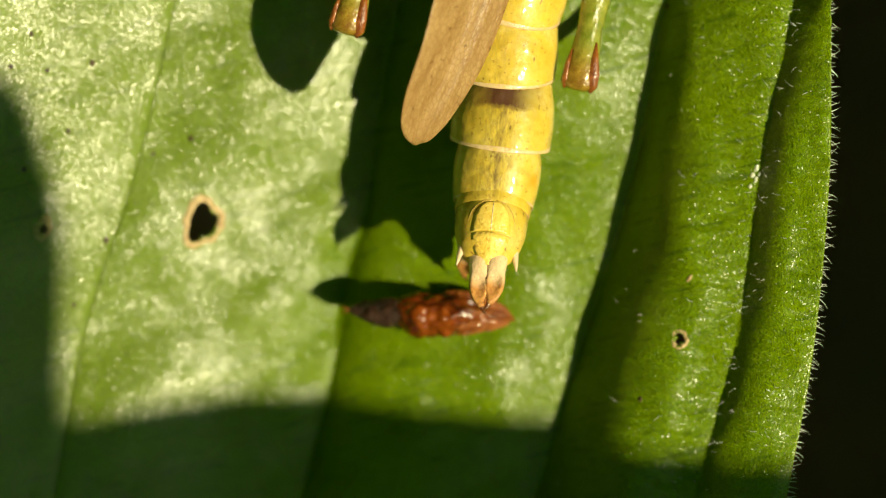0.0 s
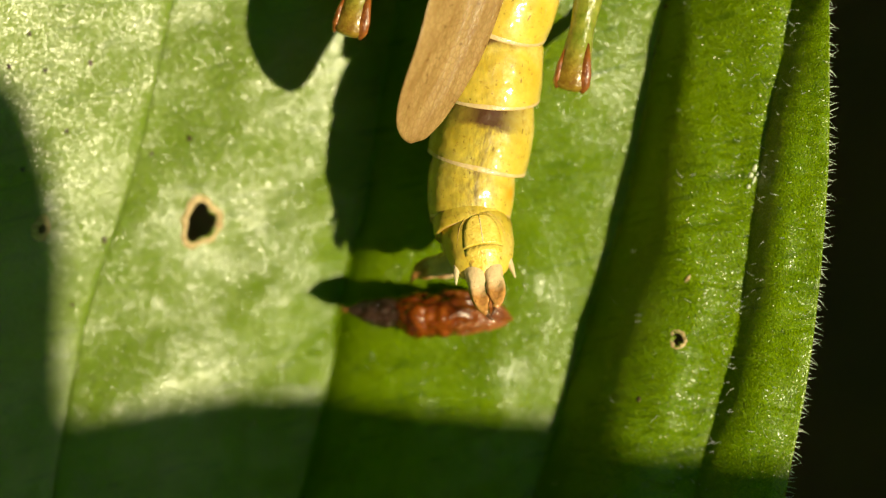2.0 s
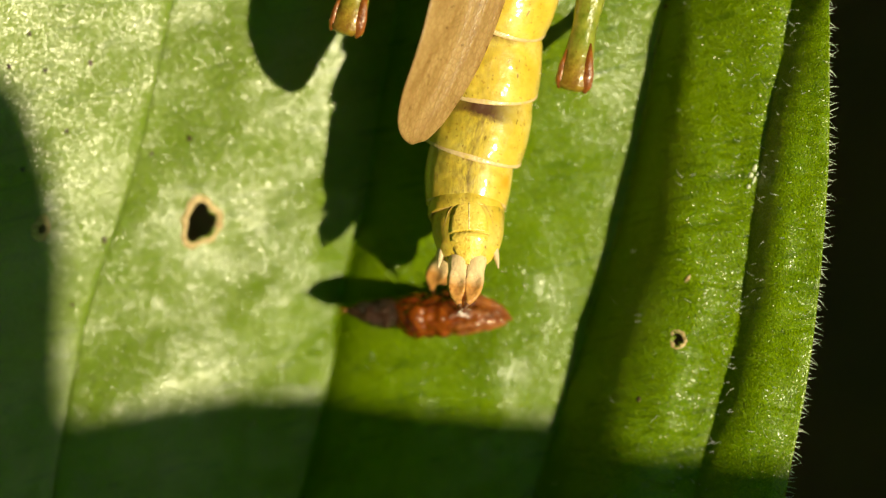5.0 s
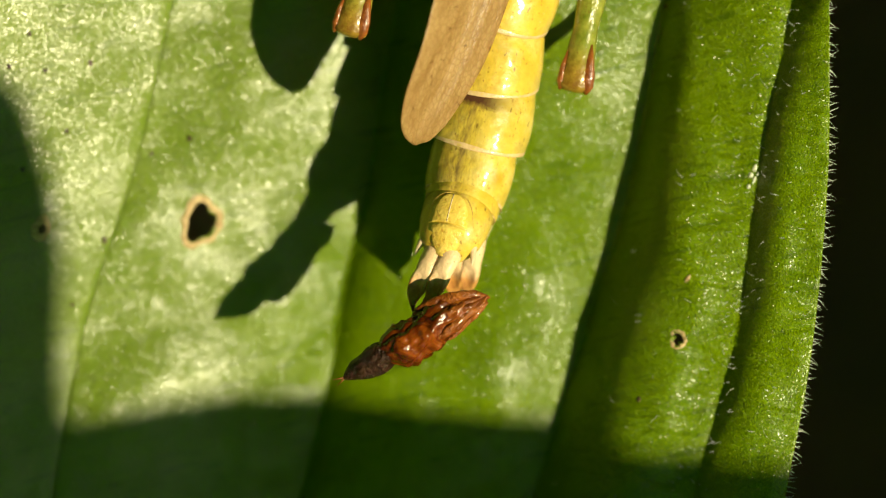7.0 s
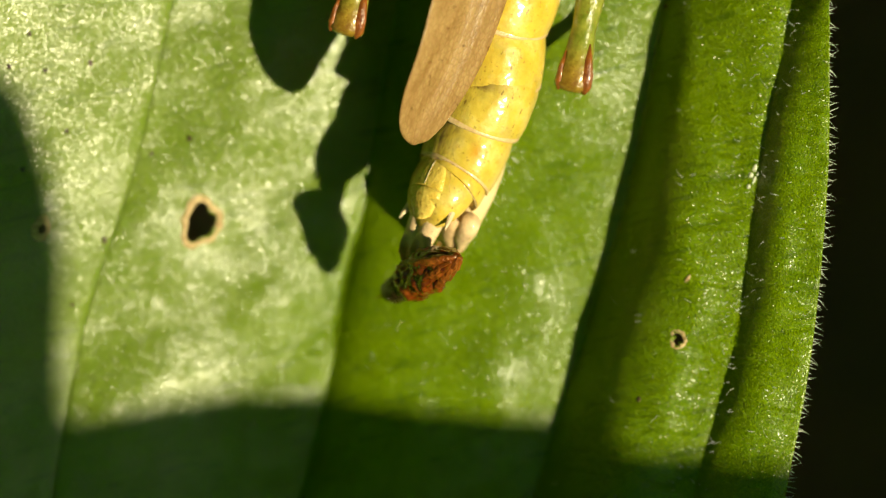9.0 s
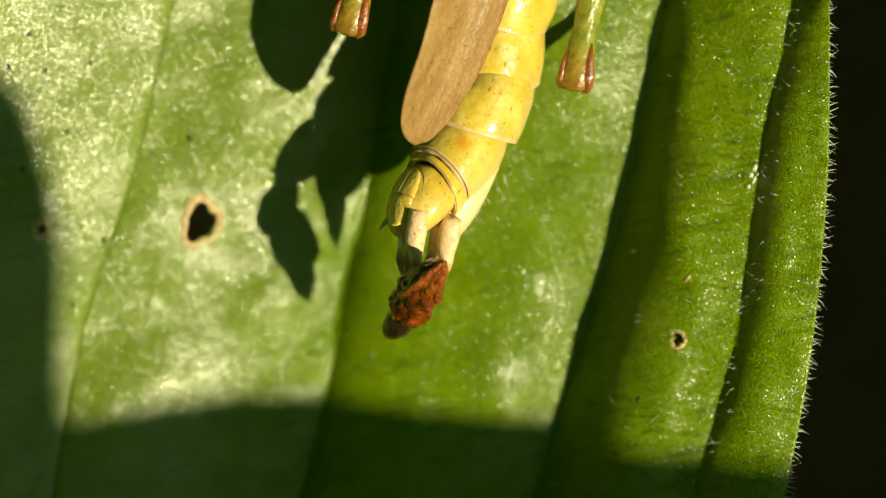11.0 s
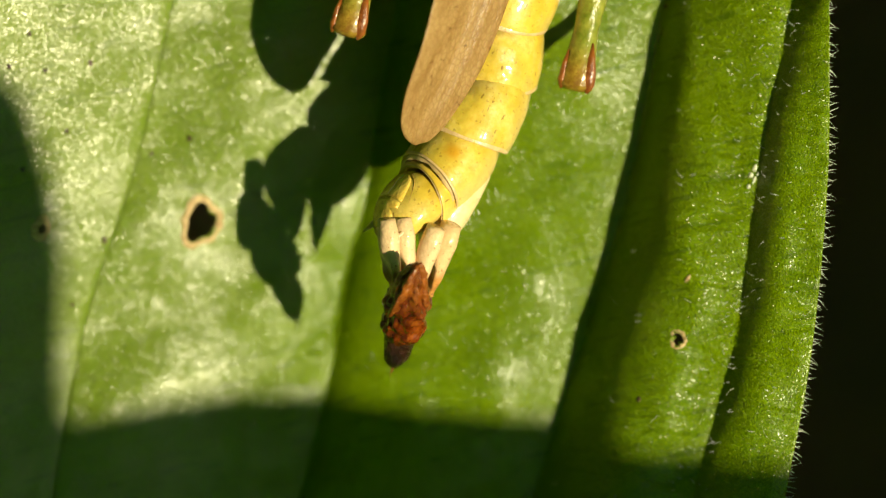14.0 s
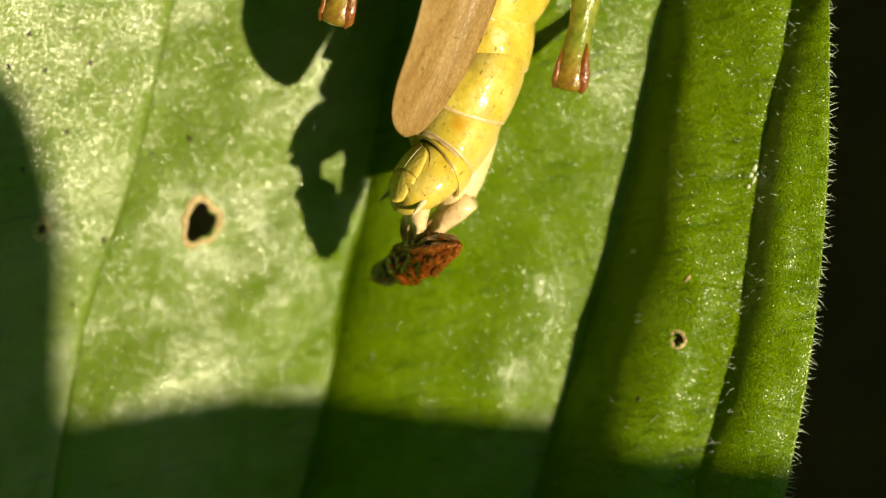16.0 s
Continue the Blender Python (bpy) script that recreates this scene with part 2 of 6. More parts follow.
def pellet_material():
    """Wet dropping: dark red and glossy, orange and fibrous towards the end at y = 0."""
    m = Nodes("wet_brown")
    x, y, z = m.axes()
    a = m.noise(750, 4, 0.6, None, 1.2)
    c = m.ramp(a, (0.3, (0.020, 0.004, 0.001)), (0.5, (0.10, 0.016, 0.002)), (0.72, (0.27, 0.06, 0.008)))
    fibre = m.noise(1.0, 4, 0.7, m.scaled(3600, 900, 3600))
    head = m.math("MULTIPLY", m.math("ADD", y, m.math("ADD", m.math("MULTIPLY", a, 0.0022), 0.0021)), 700.0, True)
    c = m.mix(m.math("MULTIPLY", head, 0.6), c, m.ramp(fibre, (0.38, (0.075, 0.012, 0.002)), (0.68, (0.33, 0.095, 0.014))))
    dark = m.math("MULTIPLY", m.math("ADD", m.math("ADD", y, m.math("MULTIPLY", a, 0.001)), 0.0058), -900.0, True)
    c = m.mix(m.math("MULTIPLY", dark, 0.8), c, (0.022, 0.007, 0.003))
    n = m.bump(m.noise(700, 2, 0.5, None, 0.5), 0.4, 0.0003)
    n = m.bump(fibre, 0.2, 0.0001, n)
    n = m.bump(m.noise(5000, 3), 0.35, 0.00005, n)
    return m.set(Base_Color=c, Roughness=m.math("ADD", m.math("MULTIPLY", a, 0.3), 0.10), Normal=n, Specular_IOR_Level=0.35, Coat_Weight=0.6, Coat_Roughness=0.05, Coat_Normal=m.bump(m.noise(1400, 2), 0.35, 0.0002))


MAT = {
    "leaf": leaf_material(),
    "thin_leaf": thin_leaf_material(),
    "fold": plain_material("wet_brown_fold", (0.20, 0.085, 0.03), (0.44, 0.23, 0.09), 1500, 0.2, coat=0.5),
    "tergite": tergite_material("yellow_tergite", 0.25, 0.0031, 0.6, (0.92, 0.88, 0.83)),
    "tergite_banded": tergite_material("yellow_tergite_banded", 0.35, 0.0027, 0.85, (0.90, 0.86, 0.81)),
    "tergite_mottled": tergite_material("yellow_tergite_mottled", 0.75, 0.0018, 0.97, (0.84, 0.84, 0.84)),
    "tergite_grey": tergite_material("yellow_tergite_grey", 0.95, 0.0031, 0.15, (0.86, 0.86, 0.89), (0.0021, 0.0015, 0.0013)),
    "tergite_small": tergite_material("yellow_tergite_small", 0.45, 0.0060, 0.0, (0.92, 0.88, 0.82)),
    "cream": plain_material("cream_membrane", (0.58, 0.42, 0.25), (0.76, 0.62, 0.45), 1900, 0.3, coat=0.3),
    "belly": plain_material("pale_belly", (0.68, 0.50, 0.24), (0.80, 0.64, 0.40), 900, 0.3, coat=0.2),
    "hem": plain_material("pinkish_hem", (0.54, 0.35, 0.16), (0.68, 0.50, 0.28), 1300, 0.3, 0.5, 0.0001, spots=(0.60, 0.44, 0.11), coat=0.35),
    "seam": plain_material("orange_seam", (0.40, 0.22, 0.05), (0.62, 0.40, 0.12), 1800, 0.3, coat=0.2),
    "amber": plain_material("amber_plate", (0.70, 0.46, 0.07), (0.82, 0.61, 0.15), 1300, 0.28, spots=(0.50, 0.26, 0.04), coat=0.3),
    "valve": prong_material("orange_prong", (0.74, 0.50, 0.28)),
    "valve_pale": prong_material("pale_prong", (0.80, 0.57, 0.35)),
    "claw": plain_material("dark_claw", (0.06, 0.018, 0.008), (0.16, 0.05, 0.015), 2600, 0.18, coat=0.4),
    "wing": wing_material(),
    "wing_edge": plain_material("brown_wing_edge", (0.20, 0.10, 0.032), (0.34, 0.19, 0.07), 2200, 0.4),
    "knee": knee_material(),
    "lunule": plain_material("red_brown_lunule", (0.14, 0.036, 0.009), (0.33, 0.10, 0.022), 1900, 0.14, coat=0.6),
    "leg": plain_material("green_leg", (0.16, 0.24, 0.03), (0.30, 0.36, 0.07), 1400, 0.25, coat=0.3),
    "pellet": pellet_material(),
    "pellet_flap": plain_material("orange_flap", (0.10, 0.018, 0.003), (0.34, 0.10, 0.016), 1500, 0.24, 0.9, 0.0002, coat=0.35, spec=0.3),
    "pellet_end": plain_material("black_brown_end", (0.012, 0.005, 0.003), (0.050, 0.018, 0.009), 1500, 0.16, 1.0, 0.0004, coat=0.4, spec=0.25),
    "scab": plain_material("dry_tan_scab", (0.30, 0.19, 0.085), (0.56, 0.43, 0.24), 2600, 0.6, 0.6, 0.0001),
    "scab_dark": plain_material("dark_scab", (0.03, 0.015, 0.006), (0.07, 0.035, 0.012), 2600, 0.6),
    "hair": plain_material("pale_hair", (0.55, 0.60, 0.52), (0.75, 0.78, 0.72), 3000, 0.3),
    "soil": plain_material("dark_soil", (0.07, 0.018, 0.014), (0.14, 0.036, 0.026), 90, 0.8, 0.8, 0.004),
    "speck": plain_material("white_scar", (0.50, 0.54, 0.42), (0.82, 0.84, 0.76), 5000, 0.4),
}


# ---- mesh tools ----
def part(name, bm, material, parent=None, label=""):
    me = bpy.data.meshes.new(name)
    bmesh.ops.recalc_face_normals(bm, faces=bm.faces)
    for f in bm.faces:
        f.smooth = True
    bm.to_mesh(me)
    bm.free()
    me.materials.append(MAT[material])
    ob = new(name, me)
    ob.parent = parent
    if label:
        ob["label"] = label
    return ob


def loft(rings, close_start=True, close_end=True):
    """A skin over rings of equally many points, given in plan units."""
    bm = bmesh.new()
    rows = [[bm.verts.new(Vector(p) * U) for p in ring] for ring in rings]
    n = len(rows[0])
    for a, b in zip(rows, rows[1:]):
        for i in range(n):
            bm.faces.new((a[i], a[(i + 1) % n], b[(i + 1) % n], b[i]))
    if close_start:
        bm.faces.new(list(reversed(rows[0])))
    if close_end:
        bm.faces.new(rows[-1])
    return bm


def ring(y, rx, rz, cx=0.0, cz=0.0, arch=0.0, n=32, squash=1.0):
    """A ring across the y axis. arch: how far its top reaches towards -y."""
    out = []
    for i in range(n):
        a = 2 * math.pi * i / n
        s, c = math.sin(a), math.cos(a)
        out.append((cx + rx * math.copysign(abs(s) ** squash, s), y - arch * c, cz + rz * math.copysign(abs(c) ** squash, c)))
    return out


def blade(stations, n=16):
    """A tapered limb through stations (point, half width, half thickness); ring planes lie across the way on."""
    pts = [Vector(s[0]) for s in stations]
    rings = []
    for i, (p, w, h) in enumerate(stations):
        d = (pts[min(i + 1, len(pts) - 1)] - pts[max(i - 1, 0)]).normalized()
        side = d.cross(Vector((0, 0, 1)))
        side = side.normalized() if side.length > 0.05 else Vector((1, 0, 0))
        up = side.cross(d)
        rings.append([pts[i] + side * (w * math.cos(2 * math.pi * k / n)) + up * (h * math.sin(2 * math.pi * k / n)) for k in range(n)])
    return loft(rings)


def along(points, t):
    """A smooth curve through points at t in 0..1 (Catmull-Rom)."""
    n = len(points) - 1
    i = min(int(t * n), n - 1)
    f = t * n - i
    p = [Vector(points[min(max(k, 0), n)]) for k in (i - 1, i, i + 1, i + 2)]
    return 0.5 * (2 * p[1] + (p[2] - p[0]) * f + (2 * p[0] - 5 * p[1] + 4 * p[2] - p[3]) * f * f + (3 * p[1] - p[0] - 3 * p[2] + p[3]) * f ** 3)


# ---- the leaf ----
def curve(y, *knots):
    """A smooth line x(y) through knots, straight beyond its ends."""
    ys = [k[0] for k in knots]
    for i in range(len(ys) - 1):
        if y <= ys[i + 1] or i == len(ys) - 2:
            y0, x0 = knots[i]
            y1, x1 = knots[i + 1]
            m0 = (x1 - knots[max(i - 1, 0)][1]) / (y1 - knots[max(i - 1, 0)][0])
            j = min(i + 2, len(ys) - 1)
            m1 = (knots[j][1] - x0) / (knots[j][0] - y0)
            h = y1 - y0
            f = (y - y0) / h
            if f < 0:
                return x0 + m0 * (y - y0)
            if f > 1:
                return x1 + m1 * (y - y1)
            return x0 + f * (x1 - x0) + f * (1 - f) * ((1 - f) * (m0 * h - (x1 - x0)) - f * (m1 * h - (x1 - x0)))


def folds(y):
    """The lines along which the leaf is creased, from the outer part over its veins to the hairy margin."""
    return (curve(y, (0, -320), (880, -420)),
            curve(y, (0, 309), (300, 240), (580, 151), (880, 96)),
            curve(y, (0, 704), (300, 655), (680, 580), (880, 532)),
            curve(y, (0, 1178), (340, 1112), (620, 1026), (880, 944)),
            curve(y, (0, 1405), (300, 1345), (600, 1302), (880, 1225)),
            curve(y, (0, 1468), (300, 1466), (620, 1437), (880, 1390)))


# low swellings of the blade between its veins: place, rise, radius
PUCKERS = ((470, 190, 13, 95), (480, 560, 14, 90), (250, 420, 9, 70), (330, 720, 10, 80), (920, 500, 17, 62), (870, 660, 17, 62), (1030, 150, 17, 75), (1020, 330, 7, 60))


def low_end(y):
    return min(max((y + 40) / 560, 0), 1)


def flank(w, foot, rise, steep):
    """A rise that starts steep, eases round the end of its foot and levels out."""
    a, b = 0.45 * foot, 2.1 * foot
    low = (rise - steep * (a + b) / 2) / ((1 - b) / 1.6 + (b - a) / 2)
    if w < a:
        return steep * w
    if w < b:
        return steep * w - (steep - low) * (w - a) ** 2 / (2 * (b - a))
    return rise - low * (1 - b) / 1.6 * ((1 - w) / (1 - b)) ** 1.6


def leaf_height(span, w, x, y):
    """Height of the leaf in fold span (0..4) at the share w across it."""
    if span == 0:
        z = -15 - 197 * w - 7 * math.exp((w - 1) / 0.012)
    elif span == 1:
        z = -213 - 87 * w + 44 * w * (1 - w)
    elif span == 2:
        z = -300 + 42 * (1 - math.exp(-w / 0.09)) + 120 * w - 79 * w * w
    elif span == 3:
        # a steep flank that grows towards the leaf's tip, then a low round back
        z = -217 + flank(w, 0.10 + 0.24 * low_end(y), 138 + 40 * low_end(y), 400)
    else:
        z = -79 + 40 * low_end(y) + flank(w, 0.26, 66, min(175, 70 + 0.36 * max(y, 0)))
    z += 0.10 * (441 - y)
    soft = 4.2 if span < 3 else 1.6
    v = Vector((x / 150, y / 120, span * 3.1))
    ease = min(1.0, 6 * w, 6 * (1 - w))
    z += ease * soft * (1.7 * noise.noise(v) + 0.8 * noise.noise(v * 2.6))
    if span in (0, 1):
        z += (12 + 14 * w if span == 0 else 26) * noise.noise(Vector((x / 210 + y / 300, y / 170, 7.3)))
    if span >= 3:
        z += ease * ((1.2 + 8.0 * w * w) * noise.noise(Vector((x / 85, y / 13 - x / 60, 2.2))) + (0.8 + 1.8 * w) * noise.noise(Vector((x / 40, y / 7 - x / 50, 5.1))))
        z += ease * 7 * noise.noise(Vector((x / 70, y / 90, 9.4)))
    for px, py, rise, r in PUCKERS:
        z += rise * math.exp(-((x - px) ** 2 + (y - py) ** 2) / (r * r))
    return z


HOLES = ((355, 394, 24, 35, 20), (1200, 601, 9, 12, -10))


def hole_radius(h, a):
    """Radius of a chewed hole at the angle a."""
    x, y, rx, ry, turn = h
    b = a - radians(turn)
    r = 1 / math.sqrt((math.cos(b) / rx) ** 2 + (math.sin(b) / ry) ** 2)
    return r * (1 + 0.10 * math.sin(3 * a + 1) + 0.07 * math.sin(5 * a + x))


def narrowing(y):
    """How the leaf narrows towards both its ends."""
    if -150 <= y <= 1000:
        return 1.0
    t = (-150 - y) / 620 if y < -150 else (y - 1000) / 420
    return math.sqrt(max(0.0, 1 - t * t))


def surface(x, y):
    """Height of the leaf at a place of the plan."""
    f = folds(y)
    for s in range(5):
        if x <= f[s + 1] or s == 4:
            return leaf_height(s, min(max((x - f[s]) / (f[s + 1] - f[s]), 0), 1), x, y)


def make_leaf():
    columns = (64, 76, 84, 64, 32)
    bm = bmesh.new()
    rows = []
    steps = [-765 + 15 * j for j in range(46)] + [-75 + 4 * j for j in range(254)] + [941 + 14 * j for j in range(35)]
    for y in steps:
        k = narrowing(y)
        f = folds(y)
        row = []
        for s, n in enumerate(columns):
            for i in range(n + (s == 4)):
                w = i / n
                if s == 3:
                    w = w ** 1.25
                elif s == 1:
                    w = w ** 1.5
                elif s == 0:
                    w = 1 - (1 - w) ** 1.5
                x = f[s] + w * (f[s + 1] - f[s])
                z = leaf_height(s, w, x, y)
                px, py = 600 + (x - 600) * k, y
                for h in HOLES:
                    d = Vector((px - h[0], py - h[1]))
                    if 1e-6 < d.length < 60:
                        r = hole_radius(h, math.atan2(d.y, d.x))
                        if abs(d.length - r) < 5:
                            px, py = h[0] + d.x * r / d.length, h[1] + d.y * r / d.length
                row.append((px, py, z))
        rows.append(row)
    made = [[bm.verts.new(P(*q)) for q in row] for row in rows]
    for j in range(len(rows) - 1):
        for i in range(len(rows[0]) - 1):
            cx = sum(rows[j + a][i + b][0] for a in (0, 1) for b in (0, 1)) / 4
            cy = sum(rows[j + a][i + b][1] for a in (0, 1) for b in (0, 1)) / 4
            if any((cx - h[0]) ** 2 + (cy - h[1]) ** 2 < hole_radius(h, math.atan2(cy - h[1], cx - h[0])) ** 2 for h in HOLES):
                continue
            bm.faces.new((made[j][i], made[j + 1][i], made[j + 1][i + 1], made[j][i + 1]))
    leaf = new("leaf")
    tagged(leaf, "large ribbed green leaf with hairy margin and two chewed holes", "leaf")
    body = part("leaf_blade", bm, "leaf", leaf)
    if body.data.polygons[30000].normal.z < 0:
        body.data.flip_normals()
    solid = body.modifiers.new("thickness", "SOLIDIFY")
    solid.thickness, solid.offset = 7 * U, -1
    for h, width in zip(HOLES, (17, 9)):
        hole_rim(h, width, leaf)
    hairs(leaf)
    stalk = [(P(420, 600, -330) / U, 60, 40), (P(300, 250, -900) / U, 55, 50), (P(240, 0, -1800) / U, 60, 60), (P(220, -100, -3200) / U, 70, 70)]
    part("leaf_stalk", blade(stalk), "leaf", leaf, "thick green stalk under the leaf")
    return leaf


def hole_rim(h, width, leaf):
    """A dry, swollen lip round a chewed hole."""
    rng = random.Random(int(h[0]))
    rings = []
    n, m = 48, 8
    for i in range(n):
        a = 2 * math.pi * i / n
        r = hole_radius(h, a)
        wide = width * (0.75 + 0.35 * noise.noise(Vector((math.cos(a) * 1.7, math.sin(a) * 1.7, h[0]))) + 0.25 * rng.random())
        pts = []
        for k in range(m):
            b = 2 * math.pi * k / m
            q = r - 1 + wide * (0.5 - 0.5 * math.cos(b))
            x, y = h[0] + q * math.cos(a), h[1] + q * math.sin(a)
            z = surface(h[0] + (r + 12) * math.cos(a), h[1] + (r + 12) * math.sin(a)) * 0.5 + surface(x, y) * 0.5
            pts.append(P(x, y, z - 1.5 + math.sin(b) * (2.5 if math.sin(b) > 0 else 5) + 0.8 * rng.random()) / U)
        rings.append(pts)
    part("hole_rim", loft(rings + [rings[0]], False, False), "scab", leaf, "dry tan lip of a chewed hole")


def hair_into(bm, root, way, length, bend, thick):
    """One tapered, bent hair of four sides."""
    side = way.cross(Vector((0.3, 0.2, 0.9))).normalized()
    up = side.cross(way).normalized()
    rows = []
    for i in range(4):
        t = i / 3
        c = root + way * (length * t) + bend * (length * t * t)
        r = thick * (1 - 0.85 * t)
        rows.append([bm.verts.new((c + side * (r * math.cos(a)) + up * (r * math.sin(a))) * U) for a in (0, 2.09, 4.19)])
    for a, b in zip(rows, rows[1:]):
        for i in range(3):
            bm.faces.new((a[i], a[(i + 1) % 3], b[(i + 1) % 3], b[i]))


def hairs(leaf):
    rng = random.Random(4)
    bm = bmesh.new()
    for i in range(190):
        y = -120 + 1180 * (i + 1.6 * rng.random()) / 190
        x = folds(y)[5]
        root = P(x - 1.5, y, surface(x - 3, y) - 2 - 5 * rng.random()) / U
        way = Vector((1, rng.uniform(-0.75, 0.35), rng.uniform(-0.4, 0.7))).normalized()
        hair_into(bm, root, way, rng.uniform(7, 21), Vector((-0.05, rng.uniform(-0.45, 0.3), 0.2)), rng.uniform(0.7, 1.25))
    tagged(part("margin_hairs", bm, "hair", leaf, "fine white hairs along the leaf margin"), kind="stuff")
    bm = bmesh.new()
    for i in range(180):
        y = rng.uniform(-60, 960)
        f = folds(y)
        if i % 5 < 3:
            x = f[4] + rng.gauss(-8, 20)
        elif i % 5 < 4:
            x = f[3] + rng.uniform(0.1, 1) ** 1.0 * (f[4] - f[3])
        else:
            x = f[4] + rng.random() * (f[5] - f[4] - 6)
        root = P(x, y, surface(x, y) - 1) / U
        way = Vector((rng.uniform(-1, -0.4), rng.uniform(-0.3, 0.35), rng.uniform(0.1, 0.5))).normalized()
        hair_into(bm, root, way, rng.uniform(9, 24), Vector((0.25, rng.uniform(-0.5, 0.7), 0.15)), rng.uniform(0.42, 0.72))
    tagged(part("surface_hairs", bm, "hair", leaf, "scattered fine white hairs on the ribs"), kind="stuff")


leaf = make_leaf()


def crumb(name, x, y, rx, ry, h, material, label, category, turn=0.0, seed=1):
    """A small uneven patch or grain that sits on the leaf."""
    rings = []
    for t, k in ((0.0, 1.0), (0.45, 0.85), (0.8, 0.55), (1.0, 0.15)):
        pts = []
        for i in range(14):
            a = 2 * math.pi * i / 14
            q = k * (1 + 0.35 * noise.noise(Vector((math.cos(a) * 1.5, math.sin(a) * 1.5, seed * 5.7 + t))))
            dx, dy = rx * q * math.cos(a), ry * q * math.sin(a)
            c, s = math.cos(radians(turn)), math.sin(radians(turn))
            px, py = x + dx * c - dy * s, y + dx * s + dy * c
            pts.append(P(px, py, surface(px, py) - 0.5 + h * t) / U)
        rings.append(pts)
    return tagged(part(name, loft(rings), material), label, category)


crumb("leaf_scab", 73, 405, 19, 24, 3, "scab", "small brown scab on the green leaf", "scab", 20, 1)
crumb("leaf_scab", 74, 406, 9, 12, 4.5, "scab_dark", "dark centre of a small scab on the leaf", "scab", 20, 2)
for i, (x, y, rx, ry) in enumerate(((1336, 298, 4, 7), (1329, 310, 5, 5), (1335, 318, 3, 6), (1325, 330, 3.5, 4), (1341, 308, 2.5, 4))):
    crumb("leaf_scar", x, y, rx, ry, 3, "speck", "pale white scar on the leaf rib", "scar", 20, 30 + i)
crumb("leaf_scar", 1217, 493, 4, 8, 3, "scab", "small tan fleck on the leaf rib", "scar", 40, 4)
for i, (x, y, r) in enumerate(((335, 245, 5), (268, 272, 4), (185, 425, 5), (80, 125, 4), (16, 118, 4), (128, 540, 4), (1130, 707, 4), (1178, 12, 4), (52, 60, 4), (160, 112, 5), (118, 232, 4), (40, 300, 4))):
    crumb("dark_grain", x, y, r, r * 1.2, 3, "scab_dark", "tiny dark grain on the green leaf", "grain", 0, 10 + i)


# ---- the insect ----
AXIS = -48.0
insect = tagged(new("grasshopper"), "yellow-bellied grasshopper with tan wings, perched on a green leaf", "grasshopper")


def lip(y, rx, rz, arch, thick, parent, label=""):
    """The pale soft hem at the back of a body ring: a flat cuff with a rounded rim."""
    n, m = 64, 10
    rings = []
    for i in range(n + 1):
        a = 2 * math.pi * i / n
        s, c = math.sin(a), math.cos(a)
        g = 1 + 0.30 * noise.noise(Vector((s * 2, c * 2, y + rx)))
        pts = []
        for k in range(m):
            b = 2 * math.pi * k / m
            q = thick * (0.34 * math.cos(b) + 0.10)
            pts.append(((rx + q) * s, y - arch * c + thick * g * (1.5 * math.sin(b) + 0.9), (rz + q) * c))
        rings.append(pts)
    return part("hem", loft(rings, False, False), "hem", parent, label)


def body_ring(material, hw, vis, arch, hem=4.0, back=1.0, taper=1.0, fold="fold", swell=0):
    """One ring of the abdomen: origin in the middle of its back edge, tail towards -y. vis: how much of it shows behind the ring before."""
    st = ((vis + 46, 0.66), (vis + 22, 0.80), (vis + 6, 0.875), (vis * 0.92, 0.915), (vis * 0.80, 0.955), (vis * 0.66, 0.982), (vis * 0.5, 1.0), (vis * 0.36, 1.008), (vis * 0.24, 1.010), (vis * 0.14, 1.004), (vis * 0.07, 0.998), (5, 0.992), (0, 0.975))
    rings = []
    for y, k in st:
        k = 1 - (1 - k) * (taper if vis * 0.6 < y <= vis + 7 else 1.0)
        kk = k * (back + (1 - back) * min(y / vis, 1))
        base = ring(y, hw * kk, hw * 0.93 * kk, 0, 0, arch * (1 - 0.5 * min(y / vis, 1)), 72, 0.97)
        free = min(1.0, max(0.0, (y - 4) / 26))
        dents = []
        for p in base:
            v = Vector((p[0] / 46, y / 40 + hw, p[2] / 46))
            g = 1 + free * (0.016 * noise.noise(v) + 0.007 * noise.noise(v * 2.7))
            dents.append((p[0] * g, p[1], p[2] * g))
        rings.append(dents)
    inner = [ring(5, hw * 0.93 * back, hw * 0.86 * back, 0, 0, arch, 72)]
    ob = part("abdomen_ring", loft(rings + inner, True, False), material, insect)
    skin = [[(x, y + 4 * noise.noise(Vector((x / 18, z / 18, hw))), z) for x, y, z in ring(at, hw * k * back, hw * 0.93 * k * back, 0, 0, arch, 72)] for at, k in ((5.5, 0.935), (3 - swell, 0.90 + 0.004 * swell), (4 - swell, 0.84), (14 - swell, 0.72), (26, 0.6))]
    part("membrane", loft(skin, False, False), fold, ob, "wet reddish-brown fold of skin")
    lip(1.0, hw * 0.985 * back, hw * 0.93 * 0.985 * back, arch, hem, ob, "pale pinkish hem")
    return ob


ring_a = body_ring("tergite", 98, 118, 24, 3.6)
ring_b = body_ring("tergite_banded", 96, 116, 20, 3.2)
ring_c = body_ring("tergite_mottled", 90, 108, 14, 3.6)
ring_d = body_ring("tergite_grey", 83, 96, -12, 3.0, 0.86, 1.0, "hem", 9)
ring_e = body_ring("tergite_small", 69, 26, -14, 1.4, 0.96, 0.4, "amber")


